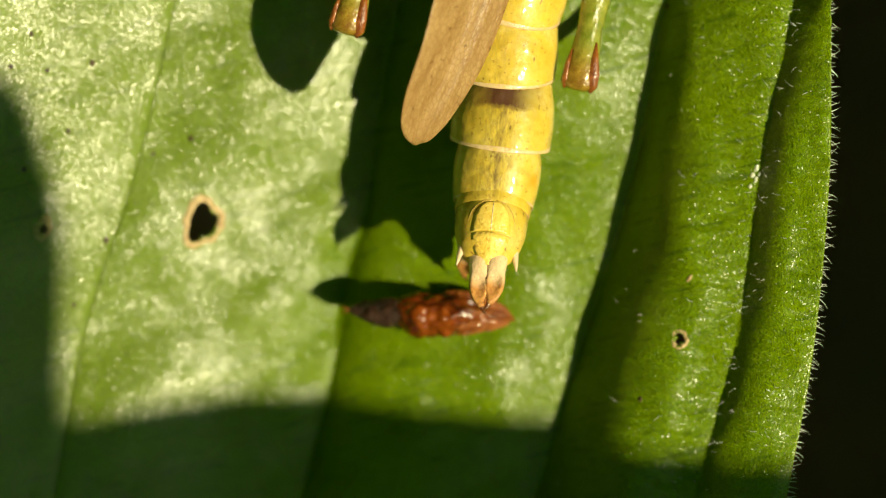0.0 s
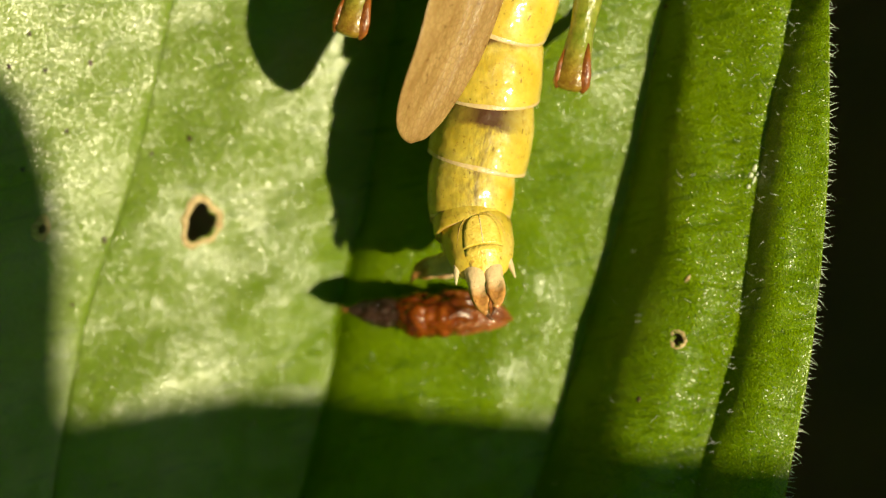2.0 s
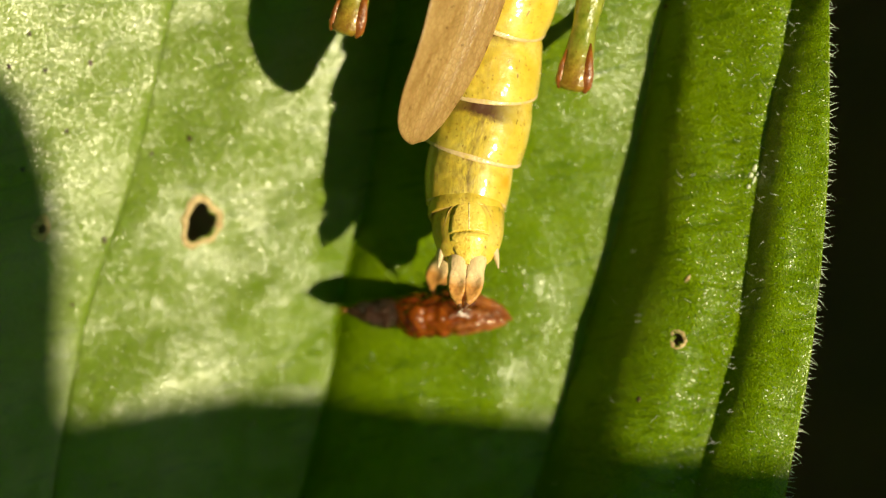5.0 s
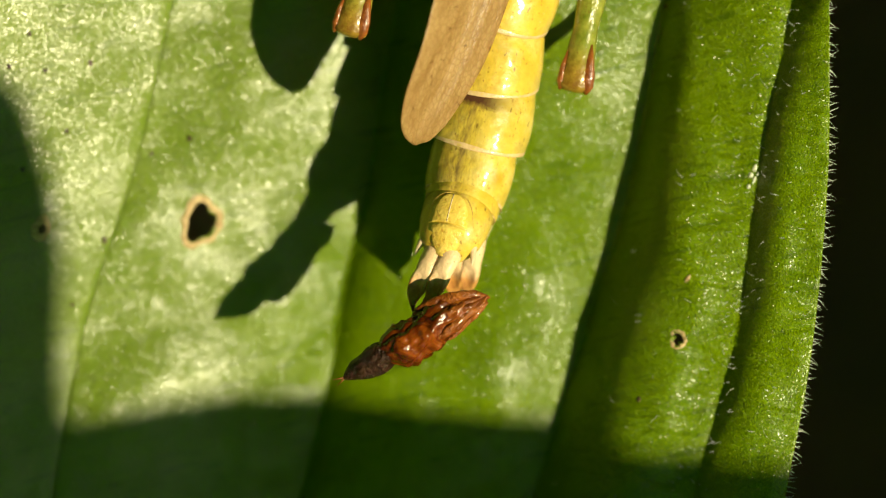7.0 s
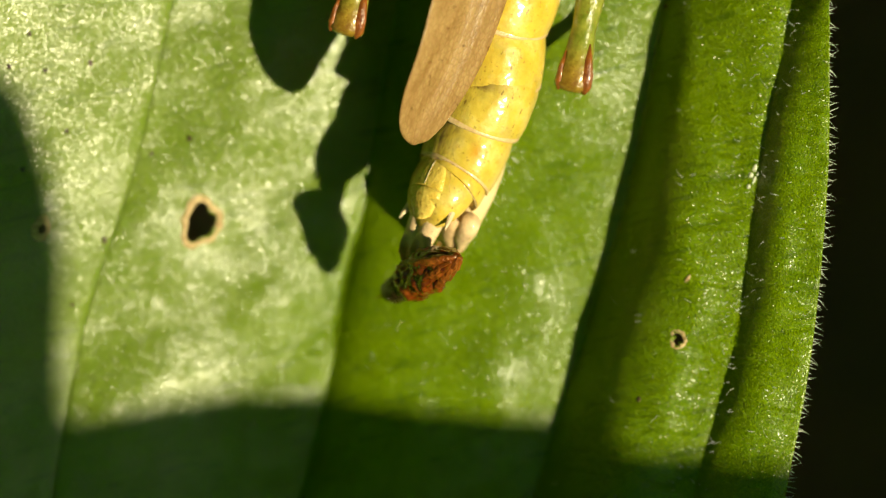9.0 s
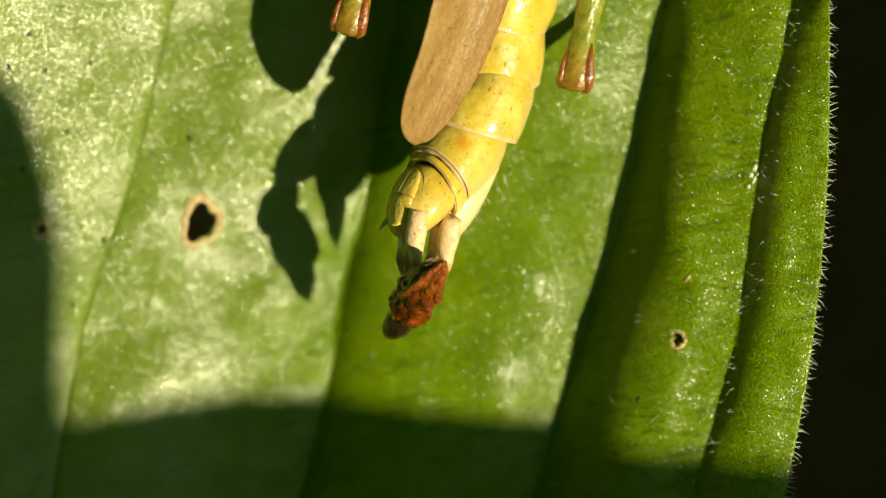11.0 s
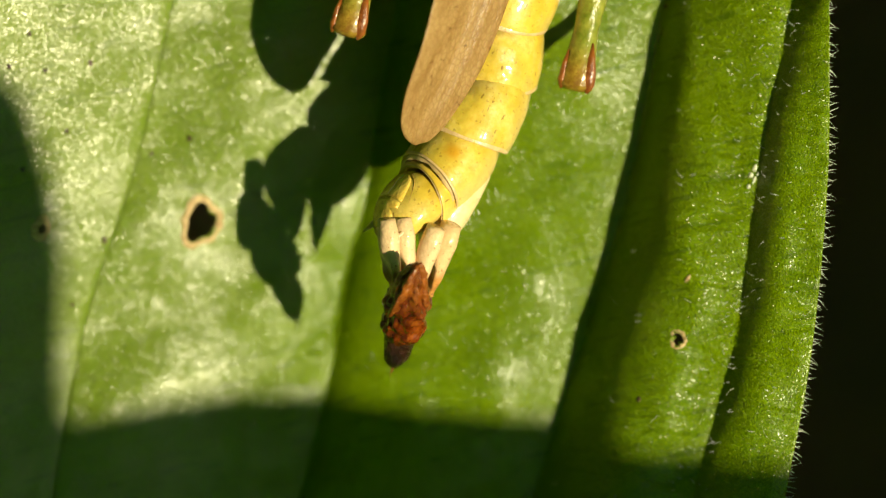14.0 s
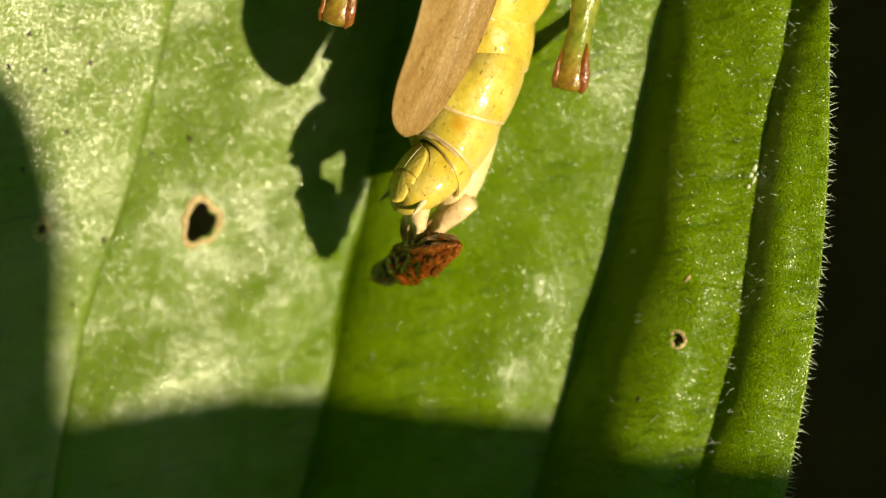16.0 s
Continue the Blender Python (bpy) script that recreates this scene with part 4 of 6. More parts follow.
    walk(ring_b, [
        (0, mm(3.23, 9.941, -1.721, 5.7, 0, -4.8)), (0.5, mm(2.911, 9.491, -1.721, 5.4, 0, -5.5)), (0.75, mm(2.863, 9.297, -1.721, 5.3, 3.1, -5.1)), (1, mm(2.622, 9.055, -1.721, 5.3, 6.1, -4.6)),
        (1.2, mm(2.52, 9.319, -1.721, 5.6, 4.8, -5)), (1.3, mm(2.469, 9.451, -1.721, 5.8, 4.1, -5.2)), (1.5, mm(2.367, 9.716, -1.721, 6.1, 2.8, -5.7)), (2, mm(2.463, 8.749, -1.721, 5, 2.8, -5.8)),
        (2.5, mm(2.558, 9.543, -1.721, 5.6, 2.8, -5.3)), (3, mm(2.244, 8.727, -1.721, 4.7, 2.2, -7.6)), (3.2, mm(2.307, 8.932, -1.721, 4.9, 2, -7)), (3.5, mm(2.4, 9.238, -1.721, 5.3, 1.7, -6.1)),
        (3.7, mm(2.425, 9.299, -1.721, 5.2, 1.3, -6.1)), (4, mm(2.463, 9.391, -1.721, 5, 0.8, -6)), (4.2, mm(2.306, 8.934, -1.721, 4.8, 0.8, -7)), (4.9, mm(2.339, 9.035, -1.721, 4.9, 0.6, -7.2)),
        (5.6, mm(2.372, 9.073, -1.721, 4.8, 0.3, -7.5)), (6.3, mm(2.407, 9.13, -1.721, 4.6, 0, -8.6)), (6.5, mm(2.468, 8.947, -1.721, 4.5, -2.8, -8)), (6.6, mm(2.456, 9.048, -1.721, 4.7, -3.3, -8.3)),
        (6.8, mm(2.432, 9.25, -1.721, 5, -4.4, -8.8)), (7, mm(2.408, 9.454, -1.721, 5.4, -5.6, -9.3)), (7.2, mm(2.309, 9.348, -1.721, 5.3, -5.2, -10.2)), (7.5, mm(2.16, 9.187, -1.721, 5.1, -4.7, -11.5)),
        (7.8, mm(2.31, 9.547, -1.721, 5.5, -3.9, -10.3)), (8, mm(2.41, 9.785, -1.721, 5.7, -3.3, -9.4)), (8.2, mm(2.495, 9.757, -1.721, 5.8, -5.1, -8.5)), (8.5, mm(2.624, 9.711, -1.738, 6, -7.8, -7)),
        (8.8, mm(2.568, 9.576, -1.755, 5.9, -10.1, -8.1)), (9, mm(2.531, 9.486, -1.754, 5.9, -11.7, -8.8)), (9.2, mm(2.47, 9.441, -1.754, 5.8, -12.5, -9.7)), (9.9, mm(2.47, 9.538, -1.752, 5.9, -14.4, -10)),
        (10.6, mm(2.468, 9.654, -1.745, 6, -16.6, -9.9)), (11.3, mm(2.467, 9.739, -1.721, 6, -18, -9.6)), (11.5, mm(2.474, 9.854, -1.721, 6.2, -16.6, -11.5)), (11.8, mm(2.47, 9.688, -1.721, 6.1, -17.5, -10.3)),
        (12, mm(2.467, 9.578, -1.721, 6, -18, -9.6)), (12.5, mm(2.414, 9.877, -1.721, 6.2, -17.2, -12.6)), (12.8, mm(2.444, 9.787, -1.721, 6.1, -17.7, -10.5)), (13, mm(2.465, 9.727, -1.721, 6, -18, -9.1)),
        (13.2, mm(2.529, 9.663, -1.721, 6, -17.5, -9)), (13.3, mm(2.561, 9.631, -1.721, 6, -17.2, -9)), (13.5, mm(2.626, 9.567, -1.721, 5.9, -16.6, -8.9)), (13.7, mm(2.501, 9.532, -1.721, 5.8, -17.5, -10.2)),
        (14, mm(2.315, 9.477, -1.721, 5.5, -18.9, -12.1)), (14.2, mm(2.377, 9.655, -1.721, 5.9, -18.2, -11.4)), (14.5, mm(2.47, 9.918, -1.721, 6.7, -17.2, -10.3)), (14.7, mm(2.345, 9.88, -1.721, 6.5, -17.6, -11.5)),
        (15, mm(2.158, 9.82, -1.721, 6.1, -18.3, -13)), (15.5, mm(2.086, 10.408, -1.721, 6.1, -16.1, -10.4)), (16, mm(1.833, 10.594, -1.721, 6.2, -16.1, -11.5))])
    walk(ring_c, [
        (0, mm(3.128, 5.932, -1.595, 0.1, 0, -7.4)), (0.5, mm(2.707, 5.266, -1.595, -0.1, 0, -8.6)), (0.75, mm(2.326, 5.525, -1.595, 0.4, 7.1, -12.9)), (1, mm(2.348, 5.059, -1.595, 0.3, 14.2, -8.4)),
        (1.2, mm(2.236, 5.521, -1.595, 0.5, 11.1, -8.9)), (1.3, mm(2.216, 5.43, -1.595, 0.2, 9.6, -8.5)), (1.5, mm(2.009, 5.568, -1.595, 0, 6.5, -10.1)), (2, mm(1.894, 4.871, -1.595, 0.3, 6.5, -13.2)),
        (2.5, mm(2.117, 5.504, -1.595, 0.1, 6.5, -11.3)), (3, mm(1.717, 4.738, -1.595, 0.1, 5.2, -12.6)), (3.2, mm(1.598, 5.28, -1.595, 0.5, 4.7, -15.8)), (3.5, mm(2.09, 5.524, -1.595, 0.5, 3.9, -10.1)),
        (3.7, mm(1.885, 5.904, -1.595, 0.9, 3.1, -14.1)), (4, mm(1.947, 5.748, -1.595, 0.6, 1.9, -13.4)), (4.2, mm(1.63, 5.465, -1.595, 0.8, 1.9, -16.1)), (4.9, mm(1.644, 5.493, -1.595, 0.7, 1.3, -16.2)),
        (5.6, mm(1.647, 5.541, -1.595, 0.7, 0.6, -16.8)), (6.3, mm(1.651, 5.555, -1.595, 0.6, 0, -17.2)), (6.5, mm(1.473, 5.948, -1.595, 1.5, -6.5, -23.7)), (6.6, mm(1.634, 6.421, -1.595, 2.3, -7.7, -22.9)),
        (6.8, mm(2.048, 5.759, -1.595, 0.9, -10.3, -12.9)), (7, mm(1.831, 6.016, -1.595, 1, -12.9, -16.2)), (7.2, mm(1.585, 6.069, -1.595, 1.2, -12.2, -18.9)), (7.5, mm(1.106, 6.541, -1.595, 2.2, -11, -27.3)),
        (7.8, mm(1.35, 6.95, -1.64, 2, -9, -27.5)), (8, mm(1.50, 7.55, -1.68, 3.0, -7.7, -28)), (8.2, mm(1.86, 7.30, -1.64, 2.7, -11.8, -24.2)), (8.5, mm(2.235, 7.451, -1.628, 3.9, -18, -19.7)),
        (8.8, mm(1.922, 7.055, -1.661, 3.4, -23.4, -21.9)), (9, mm(1.642, 7.219, -1.649, 4.3, -27, -28.7)), (9.2, mm(1.535, 6.951, -1.636, 3.7, -29, -27.7)), (9.9, mm(1.526, 6.903, -1.429, 0.935, -33.567, -25.196)),
        (10.6, mm(1.489, 6.843, -1.21, -2.271, -38.672, -22.544)), (11.3, mm(1.474, 6.791, -1.047, -4.297, -41.833, -20.427)), (11.5, mm(1.415, 7, -1.047, -4.162, -38.624, -22.4)), (11.8, mm(1.403, 6.74, -1.047, -4.411, -40.515, -21.71)),
        (12, mm(1.126, 6.631, -1.047, -4.794, -41.792, -26.231)), (12.5, mm(1.261, 6.854, -1.047, -4.728, -39.887, -22.439)), (12.8, mm(1.272, 6.845, -1.047, -4.494, -41.112, -23.582)), (13, mm(1.07, 6.923, -1.047, -4.396, -41.825, -28.628)),
        (13.2, mm(1.168, 6.94, -1.047, -4.112, -40.539, -29.007)), (13.3, mm(1.179, 6.644, -1.047, -4.927, -39.871, -26.54)), (13.5, mm(1.257, 6.459, -1.047, -5.269, -38.64, -25.189)), (13.7, mm(1.168, 6.434, -1.047, -5.134, -40.659, -24.673)),
        (14, mm(1.039, 6.388, -1.047, -5.102, -43.779, -23.878)), (14.2, mm(1.1, 6.839, -1.047, -4.257, -42.239, -26.637)), (14.5, mm(1.112, 6.875, -1.047, -5.026, -39.864, -25.641)), (14.7, mm(1.005, 6.761, -1.047, -5.276, -40.949, -24.61)),
        (15, mm(0.844, 6.589, -1.047, -5.494, -42.438, -23.182)), (15.5, mm(0.963, 7.177, -1.131, -3.551, -37.398, -21.314)), (16, mm(0.843, 8.087, -1.299, 2.485, -37.326, -27.871))])
    walk(ring_d, [
        (0, mm(2.749, 2.525, -1.34, -2, 0, -6.7)), (0.5, mm(2.493, 1.902, -1.34, -2, 0, -3)), (0.75, mm(1.958, 2.11, -1.34, -2.1, 9.7, -4.7)), (1, mm(2.429, 1.886, -1.34, -2.1, 19.1, 3.6)),
        (1.2, mm(2.196, 2.615, -1.34, -2.1, 14.7, 1.7)), (1.3, mm(2.151, 2.452, -1.34, -2.1, 12.7, 1.2)), (1.5, mm(1.726, 2.461, -1.34, -2, 8.7, -2.6)), (2, mm(1.534, 1.63, -1.34, -2, 8.7, -1.9)),
        (2.5, mm(1.726, 2.589, -1.34, -2, 8.6, -4.9)), (3, mm(1.63, 1.726, -1.34, -2, 6.8, 1.2)), (3.2, mm(1.344, 1.993, -1.34, -2, 6.3, -1.6)), (3.5, mm(2.269, 2.333, -1.34, -2, 5.2, 5.5)),
        (3.7, mm(1.785, 2.814, -1.34, -2, 4.2, 0.4)), (4, mm(1.79, 2.781, -1.34, -2, 2.6, -1.1)), (4.2, mm(1.534, 2.525, -1.34, -2, 2.6, 0.6)), (4.9, mm(1.343, 2.398, -1.403, -2, 1.8, -3.8)),
        (5.6, mm(0.992, 2.399, -1.531, -2, 0.9, -10.1)), (6.3, mm(0.704, 2.368, -1.658, -2, 0, -15.4)), (6.5, mm(0.352, 2.848, -1.658, -2, -9.1, -21.4)), (6.6, mm(0.651, 3.596, -1.658, -2, -10.8, -20.9)),
        (6.8, mm(1.656, 3.023, -1.384, -2, -13.8, -10.3)), (7, mm(1.15, 2.811, -1.34, -2, -17.2, -13.7)), (7.2, mm(0.902, 3.087, -1.34, -2.1, -15.8, -15)), (7.5, mm(0.16, 3.801, -1.34, -2.1, -14.2, -21.8)),
        (7.8, mm(0.569, 3.945, -1.439, -2.1, -12.5, -21.3)), (8, mm(0.83, 4.928, -1.658, -2, -10.8, -20.9)), (8.2, mm(0.872, 4.239, -1.779, -2.1, -17, -21.9)), (8.5, mm(0.928, 4.357, -1.936, -3.7, -26.2, -24.8)),
        (8.8, mm(0.898, 4.042, -2.05, -5, -34.2, -20.5)), (9, mm(0.609, 4.201, -2.065, -6.1, -39.7, -21.1)), (9.2, mm(0.61, 4.138, -2.077, -7.2, -42.6, -19.8)), (9.9, mm(0.312, 4.145, -1.18, -18.546, -47.72, -16.245)),
        (10.6, mm(0.01, 4.147, -0.432, -31.948, -52.068, -8.636)), (11.3, mm(-0.275, 4.076, -0.121, -38.212, -54.561, -6.73)), (11.5, mm(-0.027, 4.276, -0.121, -34.635, -50.895, -7.473)), (11.8, mm(0.045, 4.151, -0.121, -36.56, -52.996, -5.026)),
        (12, mm(-0.596, 3.821, -0.121, -38.262, -54.651, -6.368)), (12.5, mm(-0.185, 4.146, -0.121, -35.95, -52.322, -6.339)), (12.8, mm(-0.131, 4.274, -0.121, -37.005, -53.506, -6.205)), (13, mm(-0.654, 4.201, -0.121, -38.212, -54.561, -8.63)),
        (13.2, mm(-0.428, 4.271, -0.121, -36.606, -53.087, -9.468)), (13.3, mm(-0.297, 3.9, -0.121, -35.95, -52.322, -8.039)), (13.5, mm(-0.059, 3.699, -0.121, -34.635, -50.895, -7.573)), (13.7, mm(-0.348, 3.669, -0.121, -36.782, -53.251, -7.166)),
        (14, mm(-0.782, 3.623, -0.121, -40.717, -56.662, -5.694)), (14.2, mm(-0.581, 4.176, -0.121, -38.628, -54.978, -7.551)), (14.5, mm(-0.251, 4.146, -0.121, -35.95, -52.322, -6.239)), (14.7, mm(-0.477, 4.041, -0.121, -37.005, -53.506, -6.505)),
        (15, mm(-0.817, 3.883, -0.121, -38.945, -55.214, -6.696)), (15.5, mm(-0.221, 4.468, -0.336, -30.014, -50.916, -8.518)), (16, mm(-0.168, 5.306, -0.866, -22.461, -53.361, -11.366))])
    walk(ring_e, [
        (0, mm(2.675, 1.866, -0.989, -7, 0, -6.4)), (0.5, mm(2.481, 1.233, -0.999, -7, 0, -1)), (0.75, mm(1.964, 1.451, -0.982, -7.1, 9.4, -0.6)), (1, mm(2.544, 1.242, -0.973, -7.3, 18.6, 7.9)),
        (1.2, mm(2.295, 1.981, -0.955, -7.2, 14.3, 7.1)), (1.3, mm(2.244, 1.811, -0.963, -7.2, 12.4, 6.7)), (1.5, mm(1.784, 1.813, -0.969, -7.1, 8.5, 4)), (2, mm(1.651, 0.986, -0.975, -7.1, 8.5, 9.1)),
        (2.5, mm(1.766, 1.936, -0.974, -7.1, 8.5, 2.5)), (3, mm(1.73, 1.061, -1.005, -7, 6.9, 7.7)), (3.2, mm(1.413, 1.33, -0.996, -7, 6.3, 5.2)), (3.5, mm(2.388, 1.689, -0.977, -7.1, 5.1, 9.8)),
        (3.7, mm(1.855, 2.175, -0.957, -7, 3.9, 5.7)), (4, mm(1.835, 2.143, -0.951, -7, 2.5, 3.8)), (4.2, mm(1.611, 1.88, -0.966, -7, 2.5, 6.5)), (4.9, mm(1.359, 1.731, -1.06, -7, 1.7, 1.2)),
        (5.6, mm(0.944, 1.719, -1.215, -7, 0.9, -4.2)), (6.3, mm(0.587, 1.684, -1.369, -7, 0, -9.7)), (6.5, mm(0.081, 2.186, -1.418, -7.1, -9.2, -21)), (6.6, mm(0.385, 2.943, -1.392, -7.1, -10.9, -20.8)),
        (6.8, mm(1.485, 2.376, -1.045, -7.3, -13.8, -13.1)), (7, mm(0.961, 2.2, -0.952, -7.3, -16.4, -15.1)), (7.2, mm(0.694, 2.487, -0.945, -7.3, -15.4, -17.1)), (7.5, mm(-0.109, 3.232, -0.936, -7.3, -13.8, -23.6)),
        (7.8, mm(-0.197, 3.327, -1.099, -7.2, -12.1, -21)), (8, mm(0.115, 4.293, -1.335, -7.2, -10.5, -19.1)), (8.2, mm(0.163, 3.583, -1.517, -7.3, -16.7, -19.7)), (8.5, mm(0.395, 3.699, -1.742, -9.2, -26.2, -21.2)),
        (8.8, mm(0.569, 3.381, -1.893, -10.8, -34.4, -21.3)), (9, mm(0.236, 3.553, -1.927, -12.3, -40.1, -24.7)), (9.2, mm(0.25, 3.475, -1.961, -13.6, -43.2, -23.4)), (9.9, mm(-0.084, 3.446, -1.039, -25.19, -47.568, -19.655)),
        (10.6, mm(-0.452, 3.381, -0.289, -38.191, -50.75, -12.545)), (11.3, mm(-0.806, 3.303, 0.016, -43.779, -52.343, -11.085)), (11.5, mm(-0.507, 3.47, 0.016, -40.241, -49.128, -14.063)), (11.8, mm(-0.435, 3.345, 0.016, -41.988, -50.835, -12.533)),
        (12, mm(-1.123, 3.045, 0.016, -43.659, -52.269, -13.519)), (12.5, mm(-0.673, 3.345, 0.016, -41.52, -50.341, -13.781)), (12.8, mm(-0.635, 3.483, 0.016, -42.82, -51.552, -15.579)), (13, mm(-1.211, 3.445, 0.016, -44.181, -52.657, -17.929)),
        (13.2, mm(-0.97, 3.506, 0.016, -42.662, -51.388, -19.764)), (13.3, mm(-0.808, 3.113, 0.016, -42.108, -50.91, -18.799)), (13.5, mm(-0.54, 2.894, 0.016, -40.819, -49.698, -19.391)), (13.7, mm(-0.862, 2.884, 0.016, -42.979, -51.717, -17.094)),
        (14, mm(-1.34, 2.869, 0.016, -46.775, -54.505, -13.009)), (14.2, mm(-1.13, 3.416, 0.016, -44.506, -52.986, -16.352)), (14.5, mm(-0.737, 3.344, 0.016, -41.712, -50.596, -17.049)), (14.7, mm(-0.985, 3.253, 0.016, -42.94, -51.627, -16.445)),
        (15, mm(-1.36, 3.118, 0.016, -44.706, -53.044, -15.636)), (15.5, mm(-0.633, 3.677, -0.204, -36.386, -50.054, -17.46)), (16, mm(-0.501, 4.561, -0.739, -29.442, -52.939, -21.838))])
    walk(tail, [
        (0, mm(2.647, 1.566, -0.527, -27, 0, -6.4)), (0.5, mm(2.519, 0.792, -0.49, -27, 0, -1)), (0.75, mm(2.073, 1.218, -0.55, -27.3, 8.8, -3)), (1, mm(2.7, 1.067, -0.582, -28.1, 17.3, 3)),
        (1.2, mm(2.438, 1.923, -0.65, -27.6, 13.3, 3.4)), (1.3, mm(2.397, 1.691, -0.621, -27.5, 11.6, 3.5)), (1.5, mm(1.951, 1.656, -0.598, -27.2, 7.9, 1.9)), (2, mm(1.932, 0.815, -0.578, -27.2, 7.9, 7)),
        (2.5, mm(1.952, 1.672, -0.581, -27.2, 7.9, 0.3)), (3, mm(1.99, 0.444, -0.467, -27.1, 6.5, 5.9)), (3.2, mm(1.624, 0.916, -0.502, -27.1, 5.8, 3.6)), (3.5, mm(2.528, 1.485, -0.571, -27.1, 4.7, 8.5)),
        (3.7, mm(1.973, 2.133, -0.64, -27, 3.7, 4.7)), (4, mm(1.934, 2.127, -0.662, -27, 2.3, 3.1)), (4.2, mm(1.756, 1.707, -0.607, -27, 2.3, 5.8)), (4.9, mm(1.468, 1.595, -0.723, -27, 1.6, 0.7)),
        (5.6, mm(1.063, 1.641, -0.913, -27, 0.8, -4.4)), (6.3, mm(0.706, 1.689, -1.105, -27, 0, -9.7)), (6.5, mm(-0.208, 1.512, -0.93, -27.3, -8.6, -18.7)), (6.6, mm(0.221, 2.593, -1.021, -27.4, -10.2, -18)),
        (6.8, mm(1.314, 2.064, -0.665, -27.6, -13, -9.5)), (7, mm(0.805, 1.905, -0.452, -27.9, -15.4, -10.8)), (7.2, mm(0.523, 2.215, -0.477, -27.7, -14.3, -13.2)), (7.5, mm(-0.275, 3.022, -0.51, -27.6, -12.9, -20)),
        (7.8, mm(-0.227, 3.295, -0.791, -27.5, -11.3, -17.9)), (8, mm(0.245, 4.601, -1.224, -27.3, -9.8, -16.4)), (8.2, mm(0.208, 3.657, -1.279, -27.9, -15.6, -15.3)), (8.5, mm(0.407, 3.667, -1.508, -28.6, -24.4, -14.6)),
        (8.8, mm(0.539, 3.52, -1.743, -29.2, -32.2, -12.2)), (9, mm(0.21, 3.754, -1.799, -30, -37.5, -14.5)), (9.2, mm(0.195, 3.593, -1.834, -30.2, -40.7, -13.1)), (9.9, mm(-0.201, 3.313, -0.888, -34.605, -45.201, -12.426)),
        (10.6, mm(-0.647, 3.051, -0.12, -40.92, -49.597, -8.84)), (11.3, mm(-1.017, 2.984, 0.225, -45.053, -51.725, -5.43)), (11.5, mm(-0.696, 3.138, 0.225, -41.512, -48.558, -10.891)), (11.8, mm(-0.624, 3.012, 0.225, -43.302, -50.234, -10.481)),
        (12, mm(-1.332, 2.725, 0.225, -44.942, -51.644, -10.653)), (12.5, mm(-0.865, 3.014, 0.225, -42.831, -49.818, -11.306)), (12.8, mm(-0.834, 3.156, 0.225, -44.134, -50.985, -15.15)), (13, mm(-1.432, 3.133, 0.225, -45.416, -52.061, -17.024)),
        (13.2, mm(-1.185, 3.189, 0.225, -43.911, -50.824, -19.696)), (13.3, mm(-1.011, 2.788, 0.225, -43.327, -50.327, -18.945)), (13.5, mm(-0.73, 2.561, 0.225, -42.115, -49.147, -20.111)), (13.7, mm(-1.065, 2.559, 0.225, -44.272, -51.159, -16.291)),
        (14, mm(-1.562, 2.557, 0.225, -48.07, -53.915, -10.312)), (14.2, mm(-1.348, 3.102, 0.225, -45.835, -52.292, -15.07)), (14.5, mm(-0.929, 3.013, 0.225, -43.054, -49.979, -17.661)), (14.7, mm(-1.187, 2.927, 0.225, -44.245, -51.066, -16.427)),
        (15, mm(-1.575, 2.801, 0.225, -45.975, -52.466, -14.609)), (15.5, mm(-0.804, 3.335, -0.005, -38.476, -49.202, -16.743)), (16, mm(-0.655, 4.211, -0.56, -33.569, -51.797, -22.653))])
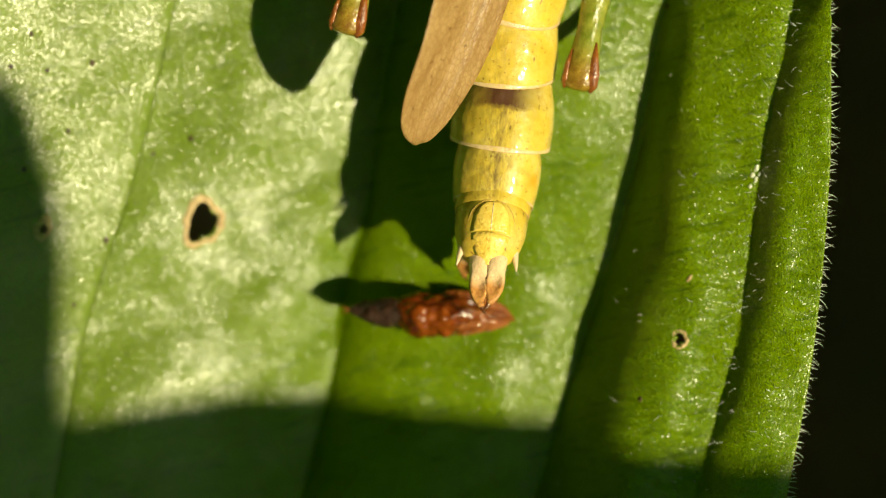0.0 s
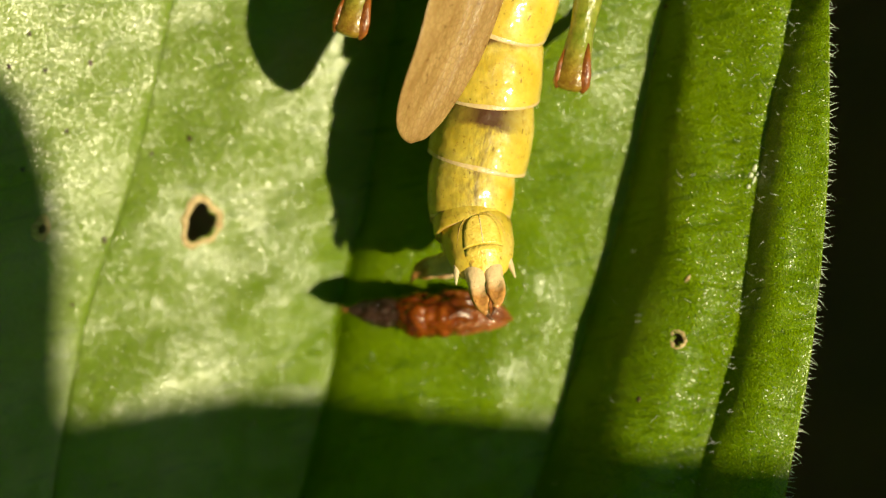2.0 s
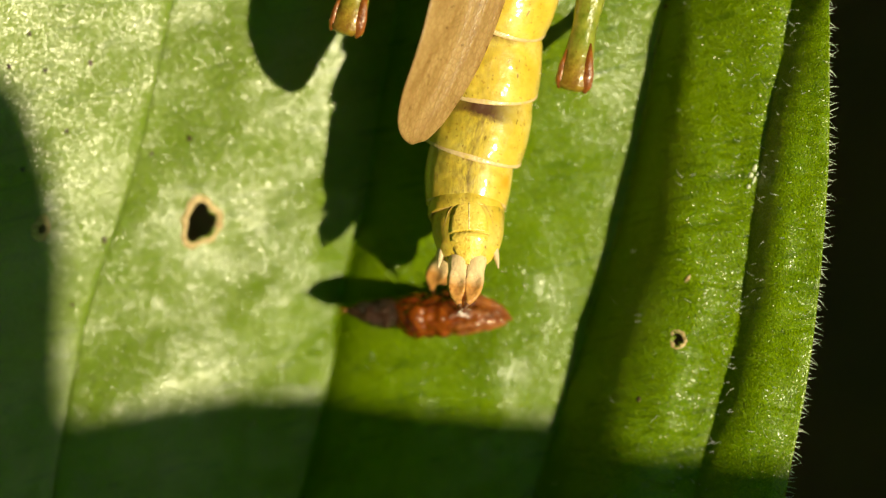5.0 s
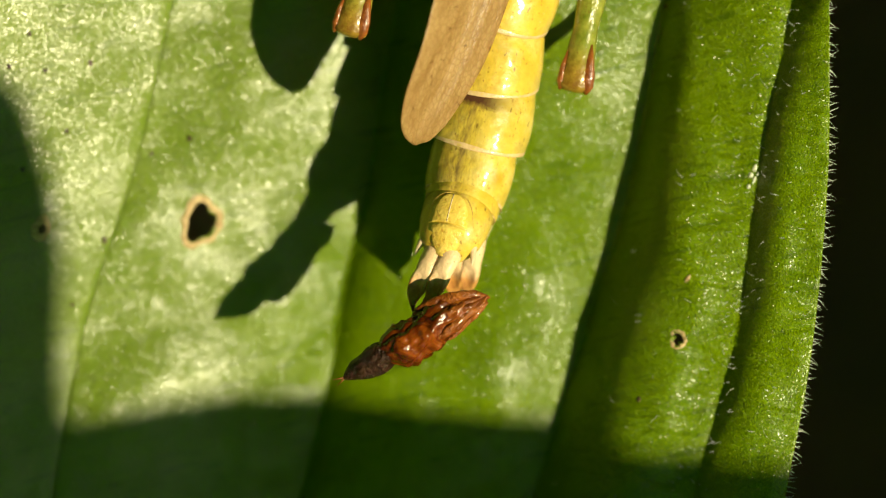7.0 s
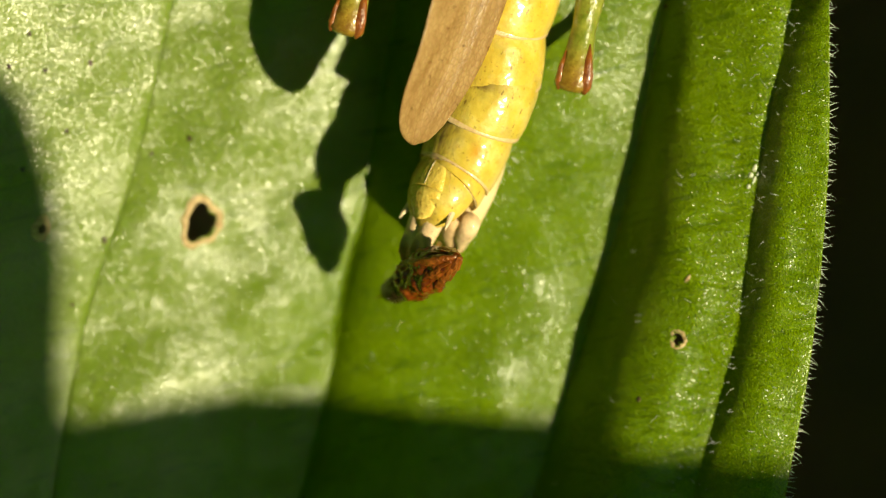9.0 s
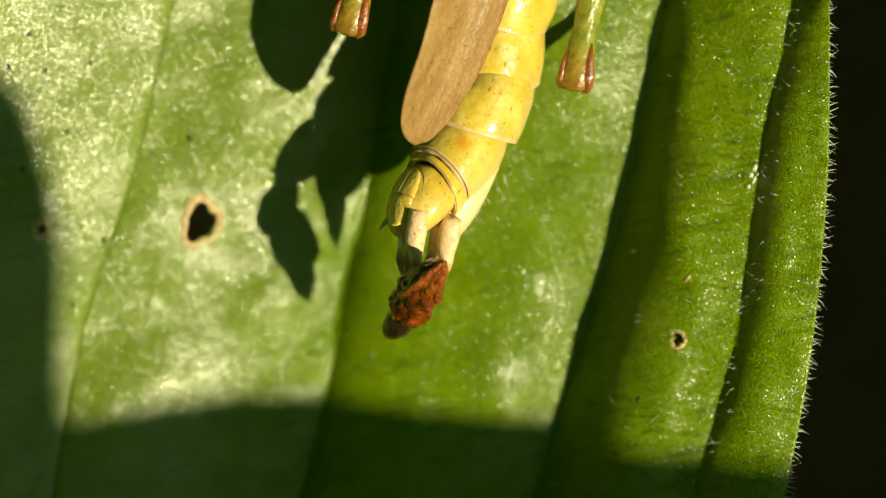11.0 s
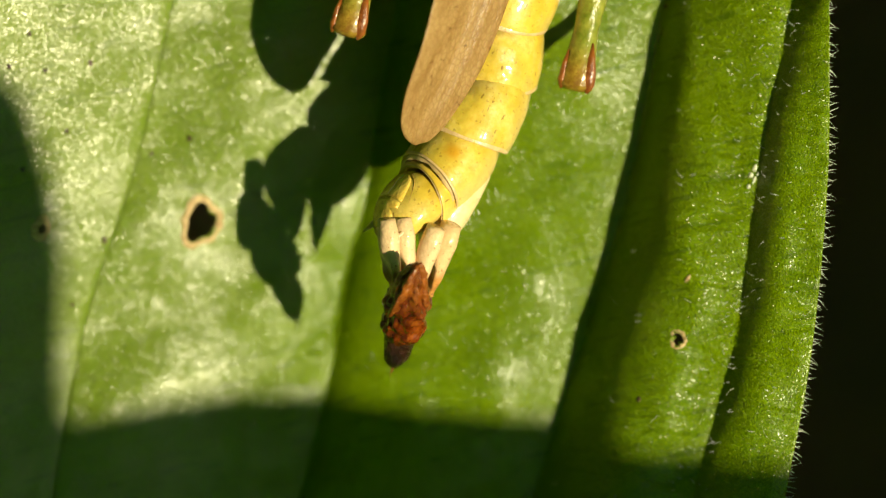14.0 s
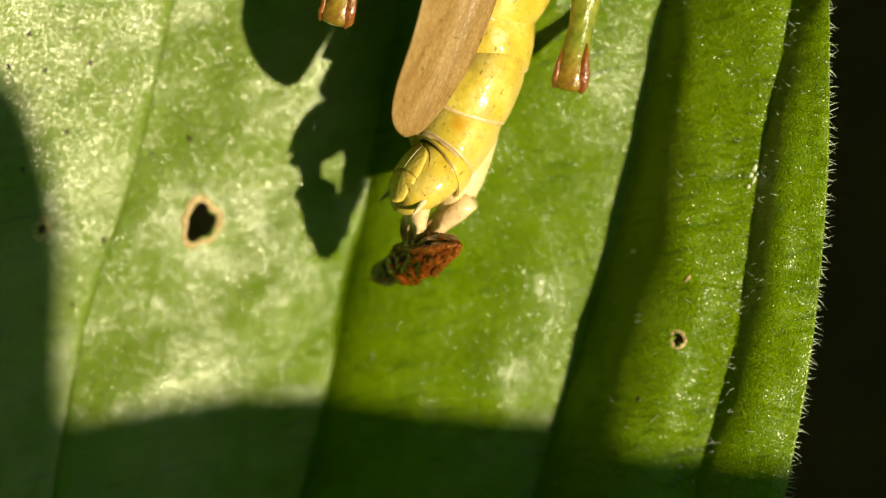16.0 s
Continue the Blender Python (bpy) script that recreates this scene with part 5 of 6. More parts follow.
    walk(prong_ul, [
        (0, mm(2.007, -0.447, 0.358, -25.3, 0, -1.1)), (0.5, mm(1.94, -1.067, 0.373, -25.3, 0, -25.1)), (0.75, mm(1.542, -0.563, 0.426, -25.5, 8.3, -34.5)), (1, mm(2.835, -2.344, 0.484, -26.2, 16.6, 4.2)),
        (1.2, mm(2.677, -1.152, 0.424, -25.8, 13, 13.4)), (1.3, mm(2.28, -0.441, 0.421, -25.7, 11.2, 11.5)), (1.5, mm(1.652, -0.215, 0.398, -25.5, 7.5, 7.7)), (2, mm(1.734, -0.943, 0.407, -25.5, 7.5, 10.1)),
        (2.5, mm(1.575, 0.018, 0.47, -29.6, 7.3, 6.8)), (3, mm(1.739, -1.29, 0.504, -29.2, 5.9, 11.6)), (3.2, mm(1.333, -0.603, 0.356, -34.1, 5.1, -11)), (3.5, mm(2.559, -1.407, 0.382, -25.4, 4.5, 10.1)),
        (3.7, mm(1.536, -1.186, 0.345, -25.3, 3.6, -5.2)), (4, mm(1.596, -0.074, 0.323, -25.3, 2.3, 3.4)), (4.2, mm(1.447, 0.014, 0.41, -18.1, 2.3, 6.9)), (4.9, mm(1.023, -0.287, 0.16, -24.5, 1.5, -1.1)),
        (5.6, mm(0.387, -0.181, -0.094, -23.7, 0.8, -17.4)), (6.3, mm(-0.278, -0.139, -0.35, -12.1, 0, -30.2)), (6.5, mm(-0.693, 0.829, -0.421, -11.2, -7.9, -42.7)), (6.6, mm(-0.614, 1.604, -0.473, -11.3, -9.5, -35.7)),
        (6.8, mm(0.434, 0.678, 0.078, -12.3, -12.7, -25.5)), (7, mm(-0.539, -0.386, 0.37, -12.5, -15.8, -21.5)), (7.2, mm(-0.707, 0.366, 0.37, -12.4, -14.9, -23.4)), (7.5, mm(-1.371, 1.84, 0.402, -12.4, -13.4, -27.9)),
        (7.8, mm(-1.235, 2.116, 0.095, -8.2, -11.2, -29.4)), (8, mm(-0.726, 3.377, -0.36, -10.5, -9.5, -29.5)), (8.2, mm(-0.79, 2.382, -0.666, -11.4, -14.6, -28.2)), (8.5, mm(-0.581, 2.527, -1.144, -11.3, -22.2, -26.8)),
        (8.8, mm(-0.472, 2.294, -1.589, 0.6, -29.1, -25.4)), (9, mm(-1.231, 1.819, -1.704, 21.5, -31.3, -32)), (9.2, mm(-1.142, 1.646, -1.901, 20.5, -33.9, -27.4)), (9.9, mm(-1.333, 1.411, -0.774, 22.9, -39.1, -29.8)),
        (10.6, mm(-1.697, 1.286, 0.511, 23, -45.6, -25.6)), (11.3, mm(-1.841, 1.216, 1.391, 18.6, -50.5, -16.4)), (11.5, mm(-1.579, 1.449, 1.352, 18, -46.6, -0.9)), (11.8, mm(-1.454, 1.417, 1.374, 22, -48.2, -13.7)),
        (12, mm(-2.298, 1.07, 1.391, 24.3, -49.4, -22.8)), (12.5, mm(-1.813, 1.331, 1.367, 24.5, -46.9, -17.6)), (12.8, mm(-1.965, 1.55, 1.381, 21.2, -49.1, -56.2)), (13, mm(-2.823, 1.488, 1.393, 6.2, -51.8, -62.9)),
        (13.2, mm(-2.633, 1.538, 1.377, 19.2, -48.8, -76.2)), (13.3, mm(-2.524, 1.032, 1.37, 12.1, -49, -50.5)), (13.5, mm(-1.911, 0.727, 1.356, 11.6, -47.4, -38)), (13.7, mm(-1.858, 0.722, 1.38, 17.5, -49.2, 10.8)),
        (14, mm(-2.156, 0.717, 1.962, 23.3, -52.1, -12.5)), (14.2, mm(-1.903, 1.427, 1.494, 21.4, -50.5, -26)), (14.5, mm(-1.905, 1.376, 1.441, 12, -49, -38)), (14.7, mm(-2.396, 1.293, 1.44, 15.2, -49.9, -29.4)),
        (15, mm(-2.759, 1.169, 1.438, 15.4, -51.8, -12.3)), (15.5, mm(-1.845, 1.664, 0.826, 15.4, -45.4, -8.4)), (16, mm(-1.505, 2.823, -0.293, 29.7, -42.4, -32.3))])
    walk(prong_ur, [
        (0, mm(2.947, -0.315, 0.358, -25.3, 0, -7.4)), (0.5, mm(2.972, -0.921, 0.436, -29.7, 0, -20.7)), (0.75, mm(2.568, -0.506, 0.333, -21.2, 8.5, -28.2)), (1, mm(3.668, -2.234, 0.178, -26.2, 16.6, 2.6)),
        (1.2, mm(3.689, -1.201, 0.186, -25.8, 13, 15.9)), (1.3, mm(3.161, -0.268, 0.214, -25.7, 11.2, 10.6)), (1.5, mm(2.558, -0.003, 0.321, -26.1, 7.5, 2.9)), (2, mm(2.658, -0.76, 0.201, -34.2, 7.1, 4.2)),
        (2.5, mm(2.499, 0.441, 0.2, -34.2, 7.1, -0.9)), (3, mm(2.683, -1.149, 0.259, -34.1, 5.7, -0.7)), (3.2, mm(2.235, -0.598, 0.252, -34.1, 5.1, 4.8)), (3.5, mm(3.397, -1.296, 0.297, -25.4, 4.5, 5)),
        (3.7, mm(2.901, -1.226, 0.277, -25.3, 3.6, 8.4)), (4, mm(2.488, -0.067, 0.281, -25.3, 2.3, -3.1)), (4.2, mm(2.398, 0.1, 0.367, -14.4, 2.4, -1.6)), (4.9, mm(1.954, -0.303, 0.131, -24.5, 1.5, -6.1)),
        (5.6, mm(1.3, -0.279, -0.109, -23.7, 0.8, -22.3)), (6.3, mm(0.662, -0.248, -0.35, -12.1, 0, -33.7)), (6.5, mm(0.493, 0.853, -0.266, -11.2, -7.9, -42)), (6.6, mm(0.512, 1.639, -0.29, -11.3, -9.5, -35.2)),
        (6.8, mm(1.394, 0.64, 0.372, -7.5, -12.8, -26.4)), (7, mm(0.419, -0.321, 0.644, -12.5, -15.8, -22.8)), (7.2, mm(0.237, 0.357, 0.626, -12.4, -14.9, -25.9)), (7.5, mm(-0.411, 1.706, 0.695, -5.3, -13.6, -34.4)),
        (7.8, mm(-0.334, 1.864, 0.298, -8.2, -11.2, -37.4)), (8, mm(0.183, 3.136, -0.184, -9.6, -9.5, -39.9)), (8.2, mm(0.115, 2.14, -0.387, -11.4, -14.6, -36.7)), (8.5, mm(0.37, 2.408, -0.717, -11.3, -22.2, -31.1)),
        (8.8, mm(0.416, 2.182, -1.041, 0.6, -29.1, -30.7)), (9, mm(-0.546, 1.579, -1.081, 24.8, -30.6, -39.7)), (9.2, mm(-0.495, 1.412, -1.235, 24.8, -33, -36.4)), (9.9, mm(-0.754, 1.218, -0.037, 26.9, -38.1, -37)),
        (10.6, mm(-1.195, 1.162, 1.316, 26.6, -44.8, -28.6)), (11.3, mm(-1.58, 1.147, 2.227, 21.4, -50, -18.9)), (11.5, mm(-1.261, 1.344, 2.15, 21.6, -45.9, -5.3)), (11.8, mm(-1.164, 1.342, 2.192, 24, -47.8, -16.5)),
        (12, mm(-2.04, 0.983, 2.227, 26, -49, -24.3)), (12.5, mm(-1.519, 1.234, 2.181, 27.6, -46.2, -19)), (12.8, mm(-1.696, 1.443, 2.208, 28.9, -47.3, -54.8)), (13, mm(-2.583, 1.353, 2.232, 24.1, -49.4, -70.9)),
        (13.2, mm(-2.426, 1.378, 2.203, 27.6, -47, -83.3)), (13.3, mm(-2.308, 0.87, 2.189, 22.9, -47.3, -54.5)), (13.5, mm(-2.3, 0.548, 2.161, 20.8, -46.1, -43)), (13.7, mm(-2.703, 0.577, 2.209, 20.6, -48.7, 13.3)),
        (14, mm(-3.047, 0.624, 2.822, 25.3, -51.6, -14.3)), (14.2, mm(-2.765, 1.309, 2.336, 25.5, -49.6, -26)), (14.5, mm(-2.098, 1.243, 2.257, 21.4, -47.6, -40.2)), (14.7, mm(-2.182, 1.17, 2.267, 21.7, -48.8, -29.9)),
        (15, mm(-2.571, 1.062, 2.282, 19.4, -51.2, -13.2)), (15.5, mm(-1.587, 1.497, 1.619, 20.2, -44.6, -5.8)), (16, mm(-1.263, 2.638, 0.506, 34.7, -40.8, -33.8))])
    walk(prong_ll, [
        (0, mm(1.964, 0.202, -2.647, 55.3, 0, -30)), (0.5, mm(1.859, -0.476, -2.633, 31, 0, -54)), (0.75, mm(0.855, -0.156, -2.524, 15.7, 6.4, -47.8)), (1, mm(1.039, -0.727, -2.335, 2.9, 13.2, -47)),
        (1.2, mm(1.052, 0.136, -2.348, 2.9, 10.3, -53.5)), (1.3, mm(1.16, 0.042, -2.346, 29.2, 7.8, -51.8)), (1.5, mm(0.743, 0.104, -2.456, 40.1, 4.6, -57.1)), (2, mm(0.579, -0.723, -2.486, 43.1, 4.4, -68.1)),
        (2.5, mm(0.645, 0.247, -2.404, 49.9, 3.9, -63.4)), (3, mm(0.877, -0.717, -2.452, 41.3, 3.6, -33.3)), (3.2, mm(0.498, -0.373, -2.538, 51.3, 2.7, -24.5)), (3.5, mm(1.772, -0.135, -2.529, 66.8, 1.4, -3.6)),
        (3.7, mm(1.116, 0.378, -2.513, 53.8, 1.7, -18.7)), (4, mm(1.124, 0.335, -2.496, 26.1, 1.6, -27)), (4.2, mm(0.942, 0.055, -2.486, 30.2, 1.6, -35.1)), (4.9, mm(0.601, 0.045, -2.748, 39.3, 0.9, -29.2)),
        (5.6, mm(0.041, 0.193, -2.984, 40, 0.5, -42)), (6.3, mm(-0.393, 0.312, -3.219, 23, 0, -60.6)), (6.5, mm(-0.606, 0.76, -3.266, 27.8, -5.3, -65.3)), (6.6, mm(-0.234, 1.426, -3.202, 33.7, -6, -57)),
        (6.8, mm(1.31, 0.552, -2.68, 29.3, -8.4, -27.7)), (7, mm(0.808, 0.33, -2.387, 17.3, -11.5, -6.5)), (7.2, mm(0.446, 0.593, -2.328, 21.9, -10.5, -6.3)), (7.5, mm(-0.659, 1.379, -2.284, 29.8, -8.9, -3.5)),
        (7.8, mm(-0.787, 1.707, -2.908, 26.1, -7.6, 21.1)), (8, mm(-0.531, 2.764, -3.209, 24.2, -6.6, 42.4)), (8.2, mm(-0.28, 1.967, -3.413, 29.1, -9.7, 32.4)), (8.5, mm(0.144, 1.886, -3.599, 43.1, -12.4, 25.3)),
        (8.8, mm(0.771, 1.305, -3.652, 53.5, -13.4, -8.9)), (9, mm(0.582, 1.33, -3.617, 58.1, -14, -37.4)), (9.2, mm(0.733, 1.274, -3.622, 51.1, -17.8, -41.7)), (9.9, mm(0.401, 1.139, -2.28, 47.3, -22.3, -39.9)),
        (10.6, mm(0.081, 0.973, -0.923, 45.6, -26.9, -36.5)), (11.3, mm(-0.071, 0.814, 0.024, 24, -36.5, -23.1)), (11.5, mm(0.257, 1.054, -0.104, 23.6, -33.7, -19.9)), (11.8, mm(0.401, 0.897, 0.003, 25.9, -34.9, -35.8)),
        (12, mm(-0.381, 0.56, 0.018, 24.8, -36.3, -45.6)), (12.5, mm(0.119, 0.906, -0.045, 27.7, -33.9, -37.7)), (12.8, mm(0.144, 1.01, 0.028, 5.4, -38.2, -12.7)), (13, mm(-0.57, 0.846, -0.036, 3.7, -38.9, -8.9)),
        (13.2, mm(-0.145, 0.732, -0.081, 3.6, -37.7, 21.9)), (13.3, mm(-0.042, 0.658, -0.047, 9.2, -36.8, 28.1)), (13.5, mm(0.715, 0.386, -0.159, 3.5, -35.9, -1.8)), (13.7, mm(0.63, 0.418, -0.017, 36.6, -32, -34.1)),
        (14, mm(0.125, 0.338, 0.907, 24.9, -38, -34.3)), (14.2, mm(0.303, 0.905, 0.213, 17, -38.1, -27.1)), (14.5, mm(0.356, 0.904, 0.083, 12.7, -36.5, -24.3)), (14.7, mm(-0.172, 0.785, 0.099, 11.1, -37.6, -22)),
        (15, mm(-0.59, 0.609, 0.125, 21, -37.7, -36.2)), (15.5, mm(0.265, 1.344, -0.72, 19.8, -33.2, -25.4)), (16, mm(0.534, 2.311, -1.939, 31.3, -30.7, -58.1))])
    walk(prong_lr, [
        (0, mm(2.977, 0.084, -2.647, 51.8, 0, -43.7)), (0.5, mm(2.878, -0.529, -2.633, 20.5, 0, -59.9)), (0.75, mm(1.849, -0.311, -2.696, 13.8, 6.4, -55.4)), (1, mm(2.129, -0.677, -2.669, 2.9, 13.2, -52.9)),
        (1.2, mm(2.126, 0.106, -2.543, 24.7, 9.4, -58)), (1.3, mm(2.151, -0.044, -2.571, 29, 7.8, -59.6)), (1.5, mm(1.745, -0.012, -2.61, 37.6, 4.8, -66.4)), (2, mm(1.583, -0.825, -2.641, 36.6, 4.8, -76.8)),
        (2.5, mm(1.641, 0.087, -2.556, 44.4, 4.3, -74.3)), (3, mm(1.889, -0.754, -2.575, 36.5, 3.9, -40.8)), (3.2, mm(1.509, -0.452, -2.651, 47.6, 2.9, -36.5)), (3.5, mm(2.787, -0.078, -2.622, 62.2, 1.7, -26.4)),
        (3.7, mm(2.134, 0.352, -2.587, 50.1, 1.8, -32.5)), (4, mm(2.143, 0.295, -2.542, 23, 1.7, -34.3)), (4.2, mm(1.961, 0.045, -2.531, 25.2, 1.6, -41.9)), (4.9, mm(1.618, -0.036, -2.779, 36, 1, -37.4)),
        (5.6, mm(1.044, 0.008, -3, 36.9, 0.5, -50.9)), (6.3, mm(0.59, 0.04, -3.219, 18.3, 0, -67.3)), (6.5, mm(0.35, 0.442, -3.105, 23.3, -5.5, -63.7)), (6.6, mm(0.724, 1.133, -3.01, 28.9, -6.3, -58.6)),
        (6.8, mm(2.299, 0.491, -2.437, 24.8, -8.7, -33.4)), (7, mm(1.779, 0.243, -2.086, 18, -11.4, -14.1)), (7.2, mm(1.421, 0.48, -2.048, 23.4, -10.4, -17.2)), (7.5, mm(0.301, 1.141, -2.033, 35.3, -8.4, -21.9)),
        (7.8, mm(0.169, 1.427, -2.688, 35.3, -6.9, 10.7)), (8, mm(0.427, 2.47, -3.017, 34.1, -6, 40.1)), (8.2, mm(0.654, 1.684, -3.115, 38.7, -8.7, 27.6)), (8.5, mm(1.011, 1.59, -3.149, 53.8, -10.1, 23)),
        (8.8, mm(1.592, 1.114, -3.077, 60, -11.3, -25)), (9, mm(1.342, 1.14, -2.963, 61.3, -12.7, -56.5)), (9.2, mm(1.459, 1.097, -2.927, 56.4, -15.8, -61.6)), (9.9, mm(1.045, 0.971, -1.506, 51.4, -20.7, -53.4)),
        (10.6, mm(0.629, 0.843, -0.072, 47.6, -26.1, -45.8)), (11.3, mm(0.216, 0.713, 0.915, 26.7, -35.9, -26.9)), (11.5, mm(0.614, 0.945, 0.744, 27.4, -32.8, -26.1)), (11.8, mm(0.725, 0.821, 0.875, 28.5, -34.3, -40.5)),
        (12, mm(-0.095, 0.458, 0.909, 27.5, -35.7, -49.4)), (12.5, mm(0.451, 0.81, 0.821, 31, -33, -42.1)), (12.8, mm(0.456, 0.925, 0.906, 10.7, -37.8, -18.3)), (13, mm(-0.275, 0.823, 0.919, 9.8, -38.6, -14.9)),
        (13.2, mm(-0.013, 0.9, 0.856, 3.8, -37.7, 21.1)), (13.3, mm(0.236, 0.546, 0.819, 15, -36.2, 24.3)), (13.5, mm(0.398, 0.365, 0.753, 11, -35.5, -9.3)), (13.7, mm(-0.157, 0.314, 0.859, 41.6, -30.2, -38.5)),
        (14, mm(-0.729, 0.248, 1.82, 27.6, -37.4, -37.5)), (14.2, mm(-0.517, 0.801, 1.108, 20.2, -37.6, -32.3)), (14.5, mm(0.214, 0.811, 0.948, 16.1, -36.1, -30.5)), (14.7, mm(0.088, 0.69, 0.978, 14.5, -37.3, -27.5)),
        (15, mm(-0.365, 0.513, 1.023, 23, -37.3, -41.1)), (15.5, mm(0.588, 1.223, 0.115, 22.4, -32.7, -30.3)), (16, mm(0.85, 2.19, -1.099, 32.9, -30.3, -71.5))])
    walk(wing, [
        (0, mm(-1.682, 5.87, 2.551, 0, 0, 0)), (0.5, mm(-1.745, 6.013, 2.551, 0, 0, 0)), (0.75, mm(-1.698, 6.013, 2.551, 0, 0, 0)), (1, mm(-1.84, 5.966, 2.551, 0, 0, 0)),
        (1.2, mm(-1.879, 5.928, 2.551, 0, 0, 0)), (1.3, mm(-1.898, 5.908, 2.551, 0, 0, 0)), (1.5, mm(-1.936, 5.87, 2.551, 0, 0, 0)), (2, mm(-1.84, 5.966, 2.551, 0, 0, 0)),
        (2.5, mm(-1.904, 5.934, 2.551, 0, 0, 0)), (3, mm(-1.904, 5.934, 2.551, 0, 0, 0)), (3.2, mm(-1.904, 5.934, 2.551, 0, 0, 0)), (3.5, mm(-1.904, 5.934, 2.551, 0, 0, 0)),
        (3.7, mm(-1.917, 5.908, 2.551, 0, 0, 0)), (4, mm(-1.936, 5.87, 2.551, 0, 0, 0)), (4.2, mm(-1.904, 5.87, 2.551, 0, 0, 0)), (4.9, mm(-1.777, 5.902, 2.551, 0, 0, 0)),
        (5.6, mm(-1.65, 5.902, 2.551, 0, 0, 0)), (6.3, mm(-1.618, 5.934, 2.551, 0, 0, 0)), (6.5, mm(-1.587, 5.934, 2.551, 0, 0, 0)), (6.6, mm(-1.587, 5.921, 2.551, 0, 0, 0)),
        (6.8, mm(-1.587, 5.896, 2.551, 0, 0, 0)), (7, mm(-1.587, 5.87, 2.551, 0, 0, 0)), (7.2, mm(-1.587, 5.87, 2.551, 0, 0, 0)), (7.5, mm(-1.587, 5.87, 2.551, 0, 0, 0)),
        (7.8, mm(-1.644, 5.832, 2.551, 0, 0, 0)), (8, mm(-1.682, 5.807, 2.551, 0, 0, 0)), (8.2, mm(-1.682, 5.832, 2.551, 0, 0, 0)), (8.5, mm(-1.682, 5.87, 2.551, 0, 0, 0)),
        (8.8, mm(-1.682, 5.87, 2.551, 0, 0, 0)), (9, mm(-1.682, 5.87, 2.551, 0, 0, 0)), (9.2, mm(-1.682, 5.87, 2.551, 0, 0, 0)), (9.9, mm(-1.65, 5.87, 2.551, 0, 0, 0)),
        (10.6, mm(-1.618, 5.87, 2.551, 0, 0, 0)), (11.3, mm(-1.587, 5.87, 2.551, 0, 0, 0)), (11.5, mm(-1.587, 5.87, 2.551, 0, 0, 0)), (11.8, mm(-1.587, 5.87, 2.551, 0, 0, 0)),
        (12, mm(-1.587, 5.87, 2.551, 0, 0, 0)), (12.5, mm(-1.587, 5.87, 2.551, 0, 0, 0)), (12.8, mm(-1.587, 5.928, 2.551, 0, 0, 0)), (13, mm(-1.587, 5.966, 2.551, 0, 0, 0)),
        (13.2, mm(-1.587, 5.928, 2.551, 0, 0, 0)), (13.3, mm(-1.587, 5.908, 2.551, 0, 0, 0)), (13.5, mm(-1.587, 5.87, 2.551, 0, 0, 0)), (13.7, mm(-1.587, 5.87, 2.551, 0, 0, 0)),
        (14, mm(-1.587, 5.87, 2.551, 0, 0, 0)), (14.2, mm(-1.612, 5.908, 2.551, 0, 0, 0)), (14.5, mm(-1.65, 5.966, 2.551, 0, 0, 0)), (14.7, mm(-1.752, 5.991, 2.551, 0, 0, 0)),
        (15, mm(-1.904, 6.029, 2.551, 0, 0, 0)), (15.5, mm(-2.094, 6.219, 2.551, 0, 0, 0)), (16, mm(-2.094, 6.315, 2.551, 0, 0, 0))])
